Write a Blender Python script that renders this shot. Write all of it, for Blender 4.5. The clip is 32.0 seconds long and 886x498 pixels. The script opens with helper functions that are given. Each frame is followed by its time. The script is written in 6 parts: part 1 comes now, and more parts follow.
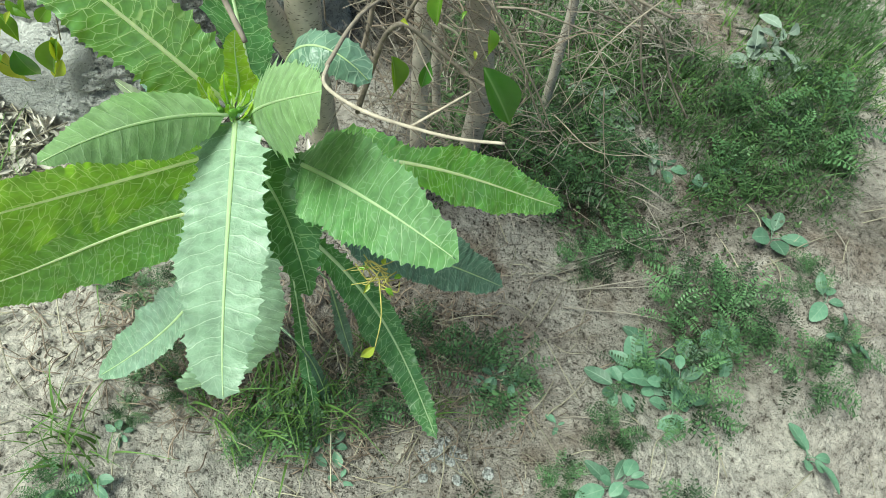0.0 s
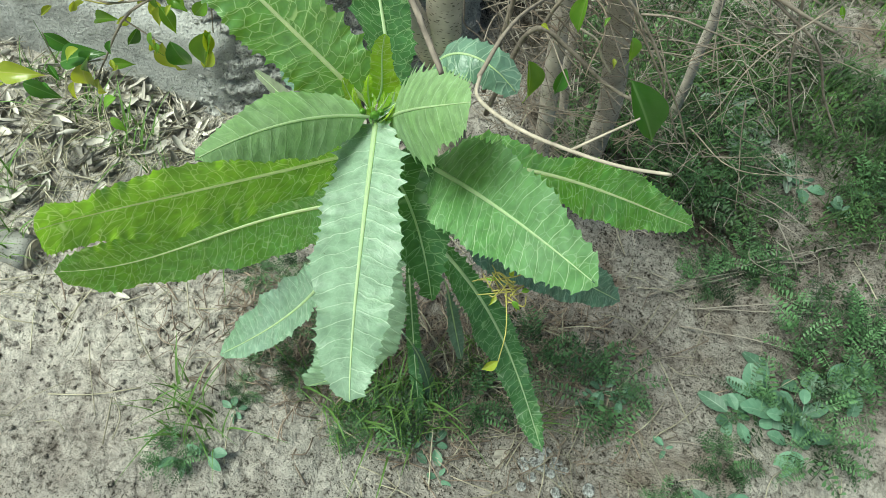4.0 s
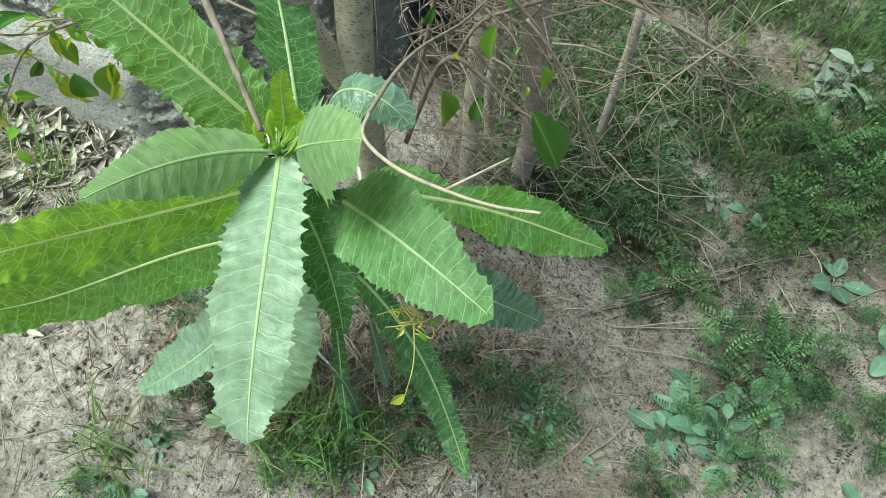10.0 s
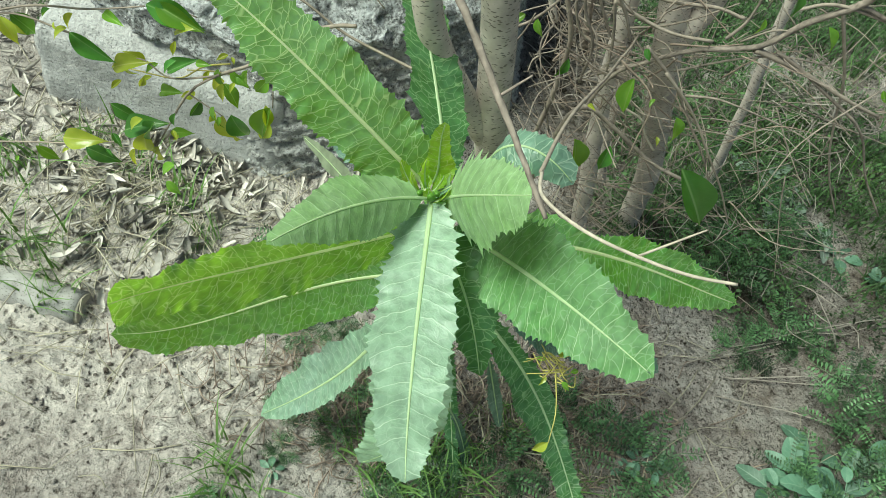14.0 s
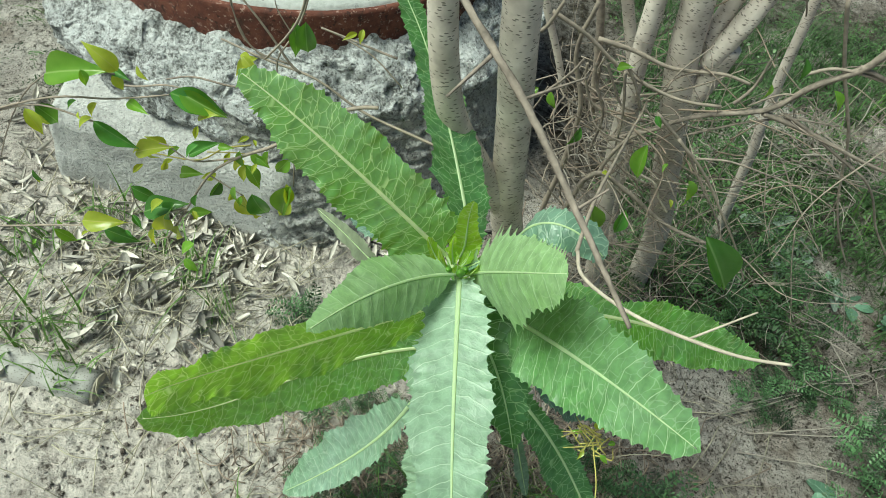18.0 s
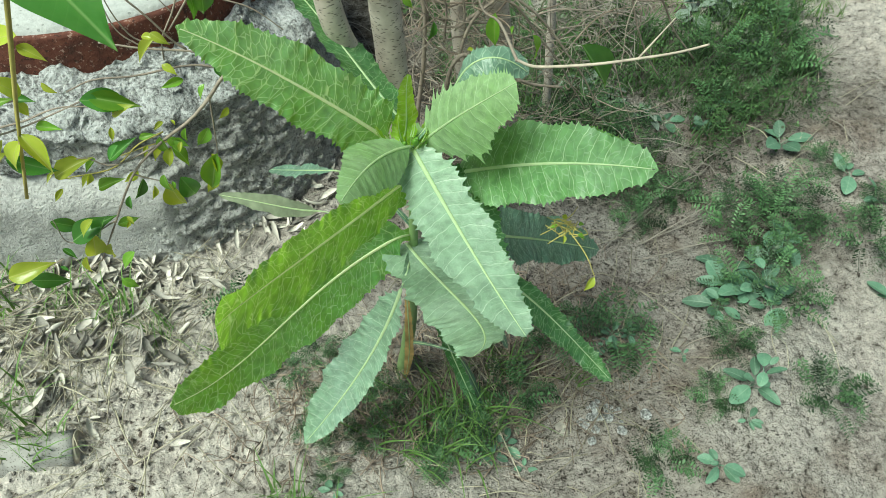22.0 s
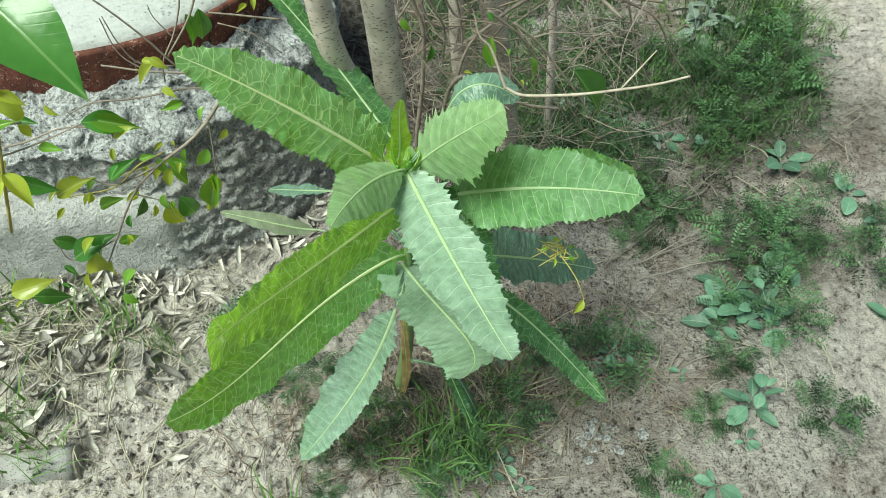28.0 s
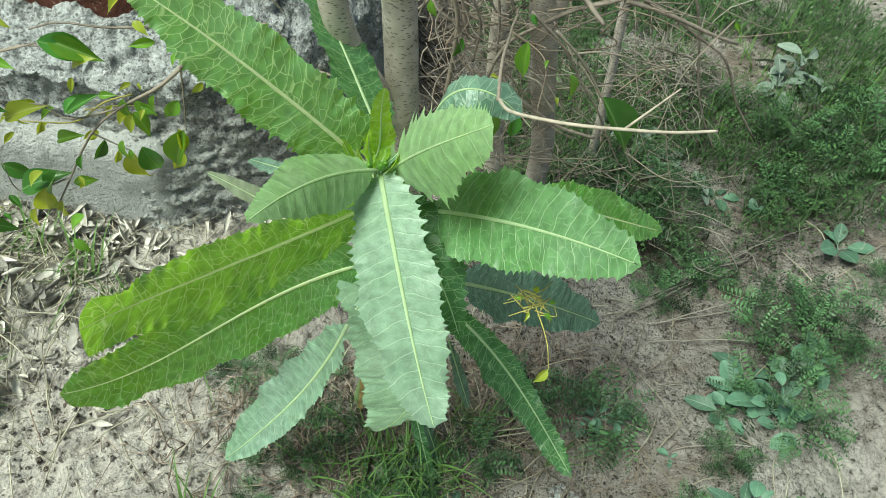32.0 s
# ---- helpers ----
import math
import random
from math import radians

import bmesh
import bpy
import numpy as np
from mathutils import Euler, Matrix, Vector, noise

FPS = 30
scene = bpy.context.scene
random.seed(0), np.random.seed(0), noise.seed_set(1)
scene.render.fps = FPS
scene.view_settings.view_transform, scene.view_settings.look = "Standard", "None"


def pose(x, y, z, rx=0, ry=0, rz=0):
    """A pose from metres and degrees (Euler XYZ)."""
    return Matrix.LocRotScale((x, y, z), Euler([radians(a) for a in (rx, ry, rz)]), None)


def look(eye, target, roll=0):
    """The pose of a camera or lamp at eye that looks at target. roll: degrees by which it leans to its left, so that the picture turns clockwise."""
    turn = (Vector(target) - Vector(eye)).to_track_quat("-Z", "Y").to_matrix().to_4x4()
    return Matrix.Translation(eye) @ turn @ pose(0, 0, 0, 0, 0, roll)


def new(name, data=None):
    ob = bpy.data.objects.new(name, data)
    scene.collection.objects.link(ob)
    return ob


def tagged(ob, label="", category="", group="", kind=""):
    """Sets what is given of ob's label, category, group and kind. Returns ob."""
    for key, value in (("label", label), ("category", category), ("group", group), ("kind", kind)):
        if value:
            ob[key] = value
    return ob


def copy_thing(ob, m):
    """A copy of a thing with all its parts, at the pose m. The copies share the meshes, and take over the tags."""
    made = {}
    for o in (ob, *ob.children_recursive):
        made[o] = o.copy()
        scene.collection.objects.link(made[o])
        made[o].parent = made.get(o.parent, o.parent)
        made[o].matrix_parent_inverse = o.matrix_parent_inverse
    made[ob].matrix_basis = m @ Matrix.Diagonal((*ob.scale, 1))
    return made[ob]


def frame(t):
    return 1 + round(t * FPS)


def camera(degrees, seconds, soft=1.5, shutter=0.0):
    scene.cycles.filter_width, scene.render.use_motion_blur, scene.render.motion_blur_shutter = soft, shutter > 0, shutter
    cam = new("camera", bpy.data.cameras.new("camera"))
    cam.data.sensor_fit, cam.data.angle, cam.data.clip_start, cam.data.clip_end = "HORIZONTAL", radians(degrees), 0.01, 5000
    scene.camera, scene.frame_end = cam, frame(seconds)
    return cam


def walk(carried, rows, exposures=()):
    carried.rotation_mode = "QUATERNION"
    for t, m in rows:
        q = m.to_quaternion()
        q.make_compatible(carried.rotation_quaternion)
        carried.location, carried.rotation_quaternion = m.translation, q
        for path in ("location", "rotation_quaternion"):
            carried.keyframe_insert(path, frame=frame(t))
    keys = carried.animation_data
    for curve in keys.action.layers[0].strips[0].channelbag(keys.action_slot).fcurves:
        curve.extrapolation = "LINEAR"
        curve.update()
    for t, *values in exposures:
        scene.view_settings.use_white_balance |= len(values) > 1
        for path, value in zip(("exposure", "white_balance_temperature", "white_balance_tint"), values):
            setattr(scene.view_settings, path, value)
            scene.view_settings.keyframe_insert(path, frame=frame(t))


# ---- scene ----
FOV = 63.06
PATH = [
    (0, (0.1078, -0.4617, 1.2335), (0.2405, -0.0517, 0.5595), 24.98),
    (0.5, (0.1174, -0.4673, 1.2243), (0.2139, -0.0528, 0.5469), 24.39),
    (1, (0.1091, -0.4646, 1.2253), (0.1860, -0.0465, 0.5476), 22.79),
    (1.5, (0.0893, -0.4502, 1.2266), (0.1592, -0.0124, 0.5607), 22.11),
    (2, (0.0824, -0.4527, 1.2260), (0.1421, -0.0243, 0.5530), 21.14),
    (2.5, (0.0814, -0.4555, 1.2268), (0.1036, -0.0352, 0.5464), 17.06),
    (4.5, (0.0750, -0.4408, 1.2257), (0.1042, -0.0562, 0.5248), 17.64),
    (5, (0.0874, -0.4412, 1.2283), (0.1323, -0.0486, 0.5327), 19.52),
    (5.5, (0.0987, -0.4312, 1.2304), (0.1573, -0.0336, 0.5387), 20.21),
    (6, (0.0952, -0.4312, 1.2252), (0.1634, -0.0336, 0.5344), 21.88),
    (6.5, (0.0930, -0.4316, 1.2240), (0.1577, -0.0338, 0.5329), 21.65),
    (7, (0.0969, -0.4315, 1.2238), (0.1604, -0.0376, 0.5304), 21.06),
    (7.5, (0.0994, -0.4283, 1.2224), (0.1758, -0.0322, 0.5315), 21.91),
    (8, (0.0970, -0.4262, 1.2290), (0.1737, -0.0199, 0.5442), 21.93),
    (8.5, (0.1065, -0.4206, 1.2280), (0.1862, -0.0137, 0.5438), 21.73),
    (9, (0.1119, -0.4207, 1.2353), (0.1862, -0.0102, 0.5527), 22.01),
    (9.5, (0.1177, -0.4223, 1.2389), (0.1971, -0.0074, 0.5595), 21.84),
    (10, (0.1156, -0.4240, 1.2382), (0.1908, -0.0082, 0.5589), 21.43),
    (10.5, (0.1204, -0.4278, 1.2395), (0.2039, -0.0139, 0.5600), 22.18),
    (11, (0.1199, -0.4334, 1.2394), (0.2057, -0.0218, 0.5588), 22.75),
    (11.5, (0.1106, -0.4434, 1.2411), (0.1734, -0.0340, 0.5567), 20.65),
    (12, (0.0946, -0.4397, 1.2475), (0.1334, -0.0284, 0.5624), 18.78),
    (12.5, (0.0674, -0.4264, 1.2525), (0.0816, 0.0017, 0.5768), 17.01),
    (13, (0.0443, -0.4247, 1.2495), (0.0443, 0.0098, 0.5778), 15.55),
    (13.5, (0.0358, -0.4262, 1.2535), (0.0274, 0.0069, 0.5809), 14.75),
    (14, (0.0384, -0.4324, 1.2536), (0.0296, -0.0054, 0.5772), 14.39),
    (14.5, (0.0383, -0.4387, 1.2549), (0.0268, -0.0151, 0.5763), 14.12),
    (16.5, (0.0261, -0.4368, 1.2539), (0.0197, -0.0011, 0.5830), 14.31),
    (17, (0.0168, -0.4265, 1.2561), (0.0046, 0.0290, 0.5985), 12.95),
    (17.5, (0.0042, -0.4260, 1.2591), (-0.0099, 0.0417, 0.6102), 12.69),
    (18, (-0.0005, -0.4240, 1.2672), (-0.0188, 0.0505, 0.6234), 11.40),
    (18.5, (-0.0075, -0.4227, 1.2669), (-0.0174, 0.0492, 0.6209), 11.17),
    (19, (-0.0459, -0.4511, 1.2722), (0.0017, 0.0209, 0.6281), 10.08),
    (19.5, (-0.1121, -0.5314, 1.2750), (-0.0020, -0.0588, 0.6389), 7.14),
    (20, (-0.1709, -0.5872, 1.2871), (-0.0455, -0.1081, 0.6588), 3.26),
    (20.5, (-0.1776, -0.6073, 1.2925), (-0.0344, -0.1223, 0.6726), 2.33),
    (21, (-0.1704, -0.6125, 1.2858), (-0.0152, -0.1348, 0.6632), 3.68),
    (21.5, (-0.1676, -0.6138, 1.2756), (-0.0023, -0.1428, 0.6505), 4.94),
    (22, (-0.1671, -0.6082, 1.2638), (0.0047, -0.1441, 0.6353), 6.38),
    (22.5, (-0.1628, -0.6035, 1.2642), (0.0110, -0.1396, 0.6360), 6.81),
    (23, (-0.1564, -0.6018, 1.2725), (0.0194, -0.1357, 0.6465), 6.63),
    (23.5, (-0.1495, -0.6019, 1.2726), (0.0304, -0.1341, 0.6491), 6.76),
    (24, (-0.1442, -0.6023, 1.2751), (0.0401, -0.1301, 0.6563), 6.73),
    (24.5, (-0.1421, -0.6068, 1.2753), (0.0385, -0.1348, 0.6551), 6.72),
    (26.5, (-0.1468, -0.6186, 1.2801), (0.0253, -0.1442, 0.6594), 6.43),
    (27, (-0.1487, -0.6184, 1.2814), (0.0178, -0.1420, 0.6607), 5.92),
    (27.5, (-0.1474, -0.6157, 1.2802), (0.0182, -0.1411, 0.6579), 5.78),
    (28, (-0.1470, -0.6113, 1.2815), (0.0167, -0.1341, 0.6606), 5.75),
    (28.5, (-0.1435, -0.6070, 1.2826), (0.0204, -0.1293, 0.6621), 5.87),
    (29, (-0.1410, -0.6086, 1.2843), (0.0244, -0.1297, 0.6652), 5.95),
    (29.5, (-0.1501, -0.6120, 1.2890), (0.0098, -0.1249, 0.6748), 5.76),
    (30, (-0.1533, -0.6151, 1.2894), (0.0078, -0.1264, 0.6768), 5.93),
    (30.5, (-0.1481, -0.6220, 1.2854), (0.0184, -0.1374, 0.6711), 6.79),
    (31, (-0.1201, -0.6136, 1.2511), (0.0504, -0.1411, 0.6285), 10.73),
    (31.5, (-0.0625, -0.5612, 1.2282), (0.0917, -0.0834, 0.6053), 12.47),
    (32, (-0.0340, -0.5210, 1.2042), (0.0814, -0.0377, 0.5772), 13.93),
]
cam = camera(FOV, 32.0, soft=0.35)
walk(cam, [(t, look(e, g, r)) for t, e, g, r in PATH], [(0, 0.47, 6120, -12), (5, 0.29, 6120, -12), (12, 0.33, 6120, -12), (18, 0.25, 6120, -12), (21, 0.29, 6120, -12), (30, 0.30, 6120, -12), (32, 0.28, 6120, -12)])

# ---- sky and sun: bright hazy daylight ----
SUN_EL, SUN_AZ = 60.0, 254.0          # azimuth counted clockwise from +y
world = bpy.data.worlds.new("sky")
scene.world = world
world.use_nodes = True
wn = world.node_tree
sky = wn.nodes.new("ShaderNodeTexSky")
sky.sky_type = "NISHITA"
sky.sun_disc = False
sky.sun_elevation, sky.sun_rotation = radians(SUN_EL), radians(SUN_AZ)
sky.dust_density = 4.0
sky.air_density = 1.0
bg = wn.nodes["Background"]
bg.inputs["Strength"].default_value = 0.060
wn.links.new(sky.outputs[0], bg.inputs["Color"])
sun = new("sun", bpy.data.lights.new("sun", "SUN"))
sun.data.energy, sun.data.angle, sun.data.color = 4.9, radians(30), (1.0, 0.95, 0.87)
sd = Vector((math.sin(radians(SUN_AZ)) * math.cos(radians(SUN_EL)), math.cos(radians(SUN_AZ)) * math.cos(radians(SUN_EL)), math.sin(radians(SUN_EL))))
sun.matrix_world = look(sd * 20, (0, 0, 0))


# ---- materials ----
class Mat:
    """Small builder for node materials."""

    def __init__(self, name, rough=0.8, spec=0.3):
        self.m = bpy.data.materials.new(name)
        self.m.use_nodes = True
        self.t = self.m.node_tree
        self.b = self.t.nodes["Principled BSDF"]
        self.b.inputs["Roughness"].default_value = rough
        self.b.inputs["Specular IOR Level"].default_value = spec
        self.out = self.t.nodes["Material Output"]

    def node(self, kind, **kw):
        n = self.t.nodes.new(kind)
        for k, v in kw.items():
            if k in n.inputs:
                n.inputs[k].default_value = v
        return n

    def link(self, a, b):
        self.t.links.new(a, b)

    def coords(self, scale=(1, 1, 1), kind="Object"):
        tc = self.node("ShaderNodeTexCoord")
        mp = self.node("ShaderNodeMapping")
        mp.inputs["Scale"].default_value = scale
        self.link(tc.outputs[kind], mp.inputs["Vector"])
        return mp.outputs["Vector"]

    def noise(self, vec, scale, detail=4.0, rough=0.55):
        n = self.node("ShaderNodeTexNoise", Scale=scale, Detail=detail, Roughness=rough)
        if vec is not None:
            self.link(vec, n.inputs["Vector"])
        return n.outputs["Fac"]

    def voronoi(self, vec, scale, feature="DISTANCE_TO_EDGE"):
        n = self.node("ShaderNodeTexVoronoi", Scale=scale)
        n.feature = feature
        self.link(vec, n.inputs["Vector"])
        return n.outputs["Distance"]

    def ramp(self, fac, stops):
        n = self.node("ShaderNodeValToRGB")
        els = n.color_ramp.elements
        while len(els) < len(stops):
            els.new(0.5)
        for e, (p, c) in zip(els, stops):
            e.position = p
            e.color = (*c, 1) if len(c) == 3 else c
        self.link(fac, n.inputs["Fac"])
        return n.outputs["Color"]

    def mix(self, fac, a, b, mode="MIX"):
        n = self.node("ShaderNodeMix")
        n.data_type = "RGBA"
        n.blend_type = mode
        for idx, v in ((0, fac), (6, a), (7, b)):
            s = n.inputs[idx]
            if isinstance(v, (int, float)):
                s.default_value = v
            elif isinstance(v, tuple):
                s.default_value = (*v, 1)
            else:
                self.link(v, s)
        return n.outputs[2]

    def math(self, op, a, b=0.0):
        n = self.node("ShaderNodeMath")
        n.operation = op
        for i, v in enumerate((a, b)):
            if isinstance(v, (int, float)):
                n.inputs[i].default_value = v
            else:
                self.link(v, n.inputs[i])
        return n.outputs[0]

    def colour(self, c):
        if isinstance(c, tuple):
            self.b.inputs["Base Color"].default_value = (*c, 1)
        else:
            self.link(c, self.b.inputs["Base Color"])

    def bump(self, h, strength=0.5, dist=0.002):
        n = self.node("ShaderNodeBump", Strength=strength, Distance=dist)
        self.link(h, n.inputs["Height"])
        self.link(n.outputs[0], self.b.inputs["Normal"])
        return n.outputs[0]

    def translucent(self, colour, amount, normal=None):
        t = self.node("ShaderNodeBsdfTranslucent")
        if isinstance(colour, tuple):
            t.inputs["Color"].default_value = (*colour, 1)
        else:
            self.link(colour, t.inputs["Color"])
        mx = self.node("ShaderNodeMixShader", Fac=amount)
        self.link(self.b.outputs[0], mx.inputs[1])
        self.link(t.outputs[0], mx.inputs[2])
        self.link(mx.outputs[0], self.out.inputs["Surface"])


def rand(m):
    return m.node("ShaderNodeObjectInfo").outputs["Random"]


def island(m):
    return m.node("ShaderNodeNewGeometry").outputs["Random Per Island"]


def lettuce_material(name, green, tip, glow, vein, rough, through_amount, relief=0.5, mesh=0.9, wide=1.0):
    """A veined leaf: UV carries metres along and across the blade. Side veins lean to the tip, a net of finer veins lies between them."""
    m = Mat(name, rough, 0.5)
    uv = m.coords((1, 1, 1), "UV")
    sep = m.node("ShaderNodeSeparateXYZ")
    m.link(uv, sep.inputs[0])
    along, across, side = sep.outputs[0], m.math("ABSOLUTE", sep.outputs[1]), m.math("SIGN", sep.outputs[1])
    wob = m.math("ADD", m.math("MULTIPLY", m.noise(uv, 45, 2), 0.010), m.math("MULTIPLY", m.noise(uv, 14, 1), 0.014))
    lean = m.math("ADD", m.math("MULTIPLY", across, 0.28), m.math("MULTIPLY", m.math("MULTIPLY", across, across), 5.0))
    q = m.math("ADD", m.math("ADD", m.math("SUBTRACT", along, lean), wob), m.math("MULTIPLY", side, 0.0047))
    lat = m.math("ABSOLUTE", m.math("SUBTRACT", m.math("FRACT", m.math("MULTIPLY", q, 56.0)), 0.5))
    lat_line = m.ramp(lat, [(0.0, (1, 1, 1)), (0.012 * wide, (0.9, 0.9, 0.9)), (0.026 * wide, (0, 0, 0))])

    def net_of(kx, ky, warp):
        cv = m.node("ShaderNodeCombineXYZ")
        jig = m.math("MULTIPLY", m.noise(uv, kx * 0.9, 1), warp)
        m.link(m.math("ADD", m.math("MULTIPLY", q, kx), jig), cv.inputs[0])
        m.link(m.math("SUBTRACT", m.math("MULTIPLY", across, ky), jig), cv.inputs[1])
        m.link(m.math("MULTIPLY", side, 17.3), cv.inputs[2])
        return m.voronoi(cv.outputs[0], 1.0)

    net, fine = net_of(104.0, 70.0, 0.3), net_of(290.0, 230.0, 0.6)
    net_line = m.ramp(net, [(0.0, (1, 1, 1)), (0.016 * wide, (0.75, 0.75, 0.75)), (0.038 * wide, (0, 0, 0))])
    fine_line = m.ramp(fine, [(0.0, (1, 1, 1)), (0.10, (0, 0, 0))])
    fade = m.ramp(m.noise(uv, 30, 2), [(0.32, (0.45, 0.45, 0.45)), (0.55, (1, 1, 1))])
    veins = m.mix(1.0, lat_line, m.math("MULTIPLY", m.mix(1.0, net_line, fade, "MULTIPLY"), mesh), "LIGHTEN")
    blot = m.math("ADD", m.math("MULTIPLY", m.noise(uv, 17, 4), 0.4), m.math("MULTIPLY", m.noise(uv, 6, 2), 0.6))
    # Second tone, in noise patches, puts sky sheen into the leaf colour.
    base = m.mix(m.ramp(blot, [(0.38, (0, 0, 0)), (0.6, (1, 1, 1))]), green, tip)
    base = m.mix(m.math("MULTIPLY", fine_line, 0.22), base, tuple(min(1, c * 1.5) for c in green))
    patch = m.ramp(m.noise(uv, 75, 3), [(0.35, (0.78, 0.78, 0.78)), (0.65, (1.12, 1.12, 1.12))])
    base = m.mix(1.0, base, patch, "MULTIPLY")
    col = m.mix(m.math("MULTIPLY", veins, 0.85), base, vein)
    spots = m.voronoi(uv, 120, "F1")
    sp = m.math("MULTIPLY", m.math("LESS_THAN", spots, 0.07), m.math("GREATER_THAN", m.noise(uv, 20, 2), 0.56))
    col = m.mix(m.math("MULTIPLY", sp, 0.6), col, (0.05, 0.045, 0.02))
    m.colour(col)
    puff = m.math("ADD", m.math("MULTIPLY", m.math("MINIMUM", net, 0.25), 1.5 * mesh), m.math("MULTIPLY", m.math("MINIMUM", lat, 0.10), 1.6))
    m.bump(m.math("ADD", puff, m.math("ADD", m.math("MULTIPLY", m.noise(uv, 160, 3), 0.35), m.math("MULTIPLY", m.math("MINIMUM", fine, 0.3), 0.25))), relief, 0.0016)
    m.translucent(m.mix(m.math("MULTIPLY", veins, 0.85), m.mix(1.0, glow, patch, "MULTIPLY"), tuple(min(1.0, 0.40 + 0.85 * k) for k in glow)), through_amount)
    return m.m


M_LEAF = lettuce_material("lettuce_leaf_green", (0.082, 0.265, 0.05), (0.14, 0.325, 0.15), (0.48, 0.84, 0.03), (0.58, 0.76, 0.28), 0.38, 0.48, 0.42, 0.9, 1.0)
# Pale tones hold waxy bloom plus sky sheen and lit look in base colour.
M_GLAUCOUS_LIT = lettuce_material("lettuce_leaf_glaucous_lit", (0.215, 0.33, 0.218), (0.29, 0.40, 0.298), (0.30, 0.48, 0.10), (0.44, 0.56, 0.40), 0.45, 0.2, 0.65, 0.3)
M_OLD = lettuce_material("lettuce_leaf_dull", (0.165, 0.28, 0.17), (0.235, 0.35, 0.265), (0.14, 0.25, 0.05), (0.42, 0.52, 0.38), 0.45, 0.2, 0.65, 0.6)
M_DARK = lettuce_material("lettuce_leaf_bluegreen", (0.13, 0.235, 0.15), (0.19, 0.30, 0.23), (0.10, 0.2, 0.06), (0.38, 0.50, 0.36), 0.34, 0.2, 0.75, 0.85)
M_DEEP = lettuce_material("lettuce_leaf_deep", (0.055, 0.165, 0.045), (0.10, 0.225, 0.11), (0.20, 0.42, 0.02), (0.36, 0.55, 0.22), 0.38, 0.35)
M_MID = lettuce_material("lettuce_leaf_fresh_lit", (0.215, 0.37, 0.135), (0.305, 0.43, 0.24), (0.32, 0.55, 0.06), (0.42, 0.58, 0.32), 0.42, 0.26, 0.65, 0.35)
# Lighter copies of the green leaf: brighter light is put into their colour.
M_LONG = lettuce_material("lettuce_leaf_long", (0.105, 0.27, 0.075), (0.19, 0.345, 0.19), (0.48, 0.82, 0.03), (0.60, 0.78, 0.30), 0.42, 0.45, 0.42, 0.95)
M_BROAD = lettuce_material("lettuce_leaf_broad", (0.104, 0.24, 0.078), (0.185, 0.32, 0.165), (0.30, 0.58, 0.04), (0.48, 0.62, 0.37), 0.42, 0.26, 0.6, 0.42)
M_BUD = lettuce_material("lettuce_leaf_tender", (0.26, 0.46, 0.045), (0.24, 0.42, 0.06), (0.6, 0.85, 0.05), (0.40, 0.52, 0.14), 0.4, 0.5)


def plain(name, colour, rough=0.7, spec=0.3, scale=40, amount=0.35, bump=0.3, through_amount=0.0, glow=None, obj_random=0.0, bdist=0.002):
    m = Mat(name, rough, spec)
    v = m.coords()
    n = m.noise(v, scale, 5)
    n2 = m.noise(v, scale * 0.13, 3)
    f = m.math("ADD", m.math("MULTIPLY", n, 0.6), m.math("MULTIPLY", n2, 0.4))
    c = m.mix(m.ramp(f, [(0.32, (0, 0, 0)), (0.68, (1, 1, 1))]), tuple(x * (1 - amount) for x in colour), tuple(min(1, x * (1 + amount)) for x in colour))
    if obj_random:
        r = m.math("ADD", m.math("MULTIPLY", island(m) if obj_random < 0 else rand(m), 2 * abs(obj_random)), 1 - abs(obj_random))
        hs = m.node("ShaderNodeHueSaturation")
        m.link(c, hs.inputs["Color"])
        m.link(r, hs.inputs["Value"])
        c = hs.outputs["Color"]
    m.colour(c)
    m.bump(n, bump, bdist)
    if through_amount:
        m.translucent(glow or colour, through_amount)
    return m.m


M_RIB = plain("midrib_pale", (0.58, 0.70, 0.46), 0.45, 0.4, 120, 0.10, 0.2, 0.5, (0.76, 0.90, 0.50))
# Lighter copy for backlit leaves, whose glow is put into the rib colour.
M_RIBPALE = plain("midrib_cream", (0.74, 0.82, 0.54), 0.45, 0.4, 120, 0.10, 0.2, 0.6, (0.90, 0.97, 0.60))
M_STEM = plain("lettuce_stem", (0.22, 0.32, 0.13), 0.5, 0.4, 60, 0.2, 0.3)
M_DRYLEAF = plain("dried_leaf_tan", (0.60, 0.42, 0.17), 0.75, 0.2, 60, 0.4, 0.6)
M_LITTER = plain("dead_leaf_grey", (0.40, 0.375, 0.335), 0.8, 0.2, 50, 0.45, 0.7, obj_random=0.4)
M_DRYGREY = plain("dried_leaf_grey", (0.17, 0.20, 0.13), 0.75, 0.2, 60, 0.35, 0.6)
M_LITTERS = plain("dead_leaf_litter", (0.41, 0.385, 0.345), 0.85, 0.15, 50, 0.45, 0.7, obj_random=-0.55)
M_TWIG = plain("twig_brown", (0.29, 0.245, 0.20), 0.8, 0.2, 90, 0.35, 0.6)
M_TWIGPALE = plain("twig_pale", (0.42, 0.365, 0.295), 0.75, 0.25, 110, 0.4, 0.8)
M_LIMB = plain("young_bark_brown", (0.25, 0.21, 0.175), 0.8, 0.2, 130, 0.5, 0.9)
M_SHOOT = plain("shoot_olive", (0.36, 0.32, 0.09), 0.55, 0.35, 80, 0.3, 0.3)
M_SWARD = plain("sward_blade", (0.07, 0.125, 0.048), 0.6, 0.25, 60, 0.3, 0.1, 0.2, (0.1, 0.2, 0.03), obj_random=-0.5)
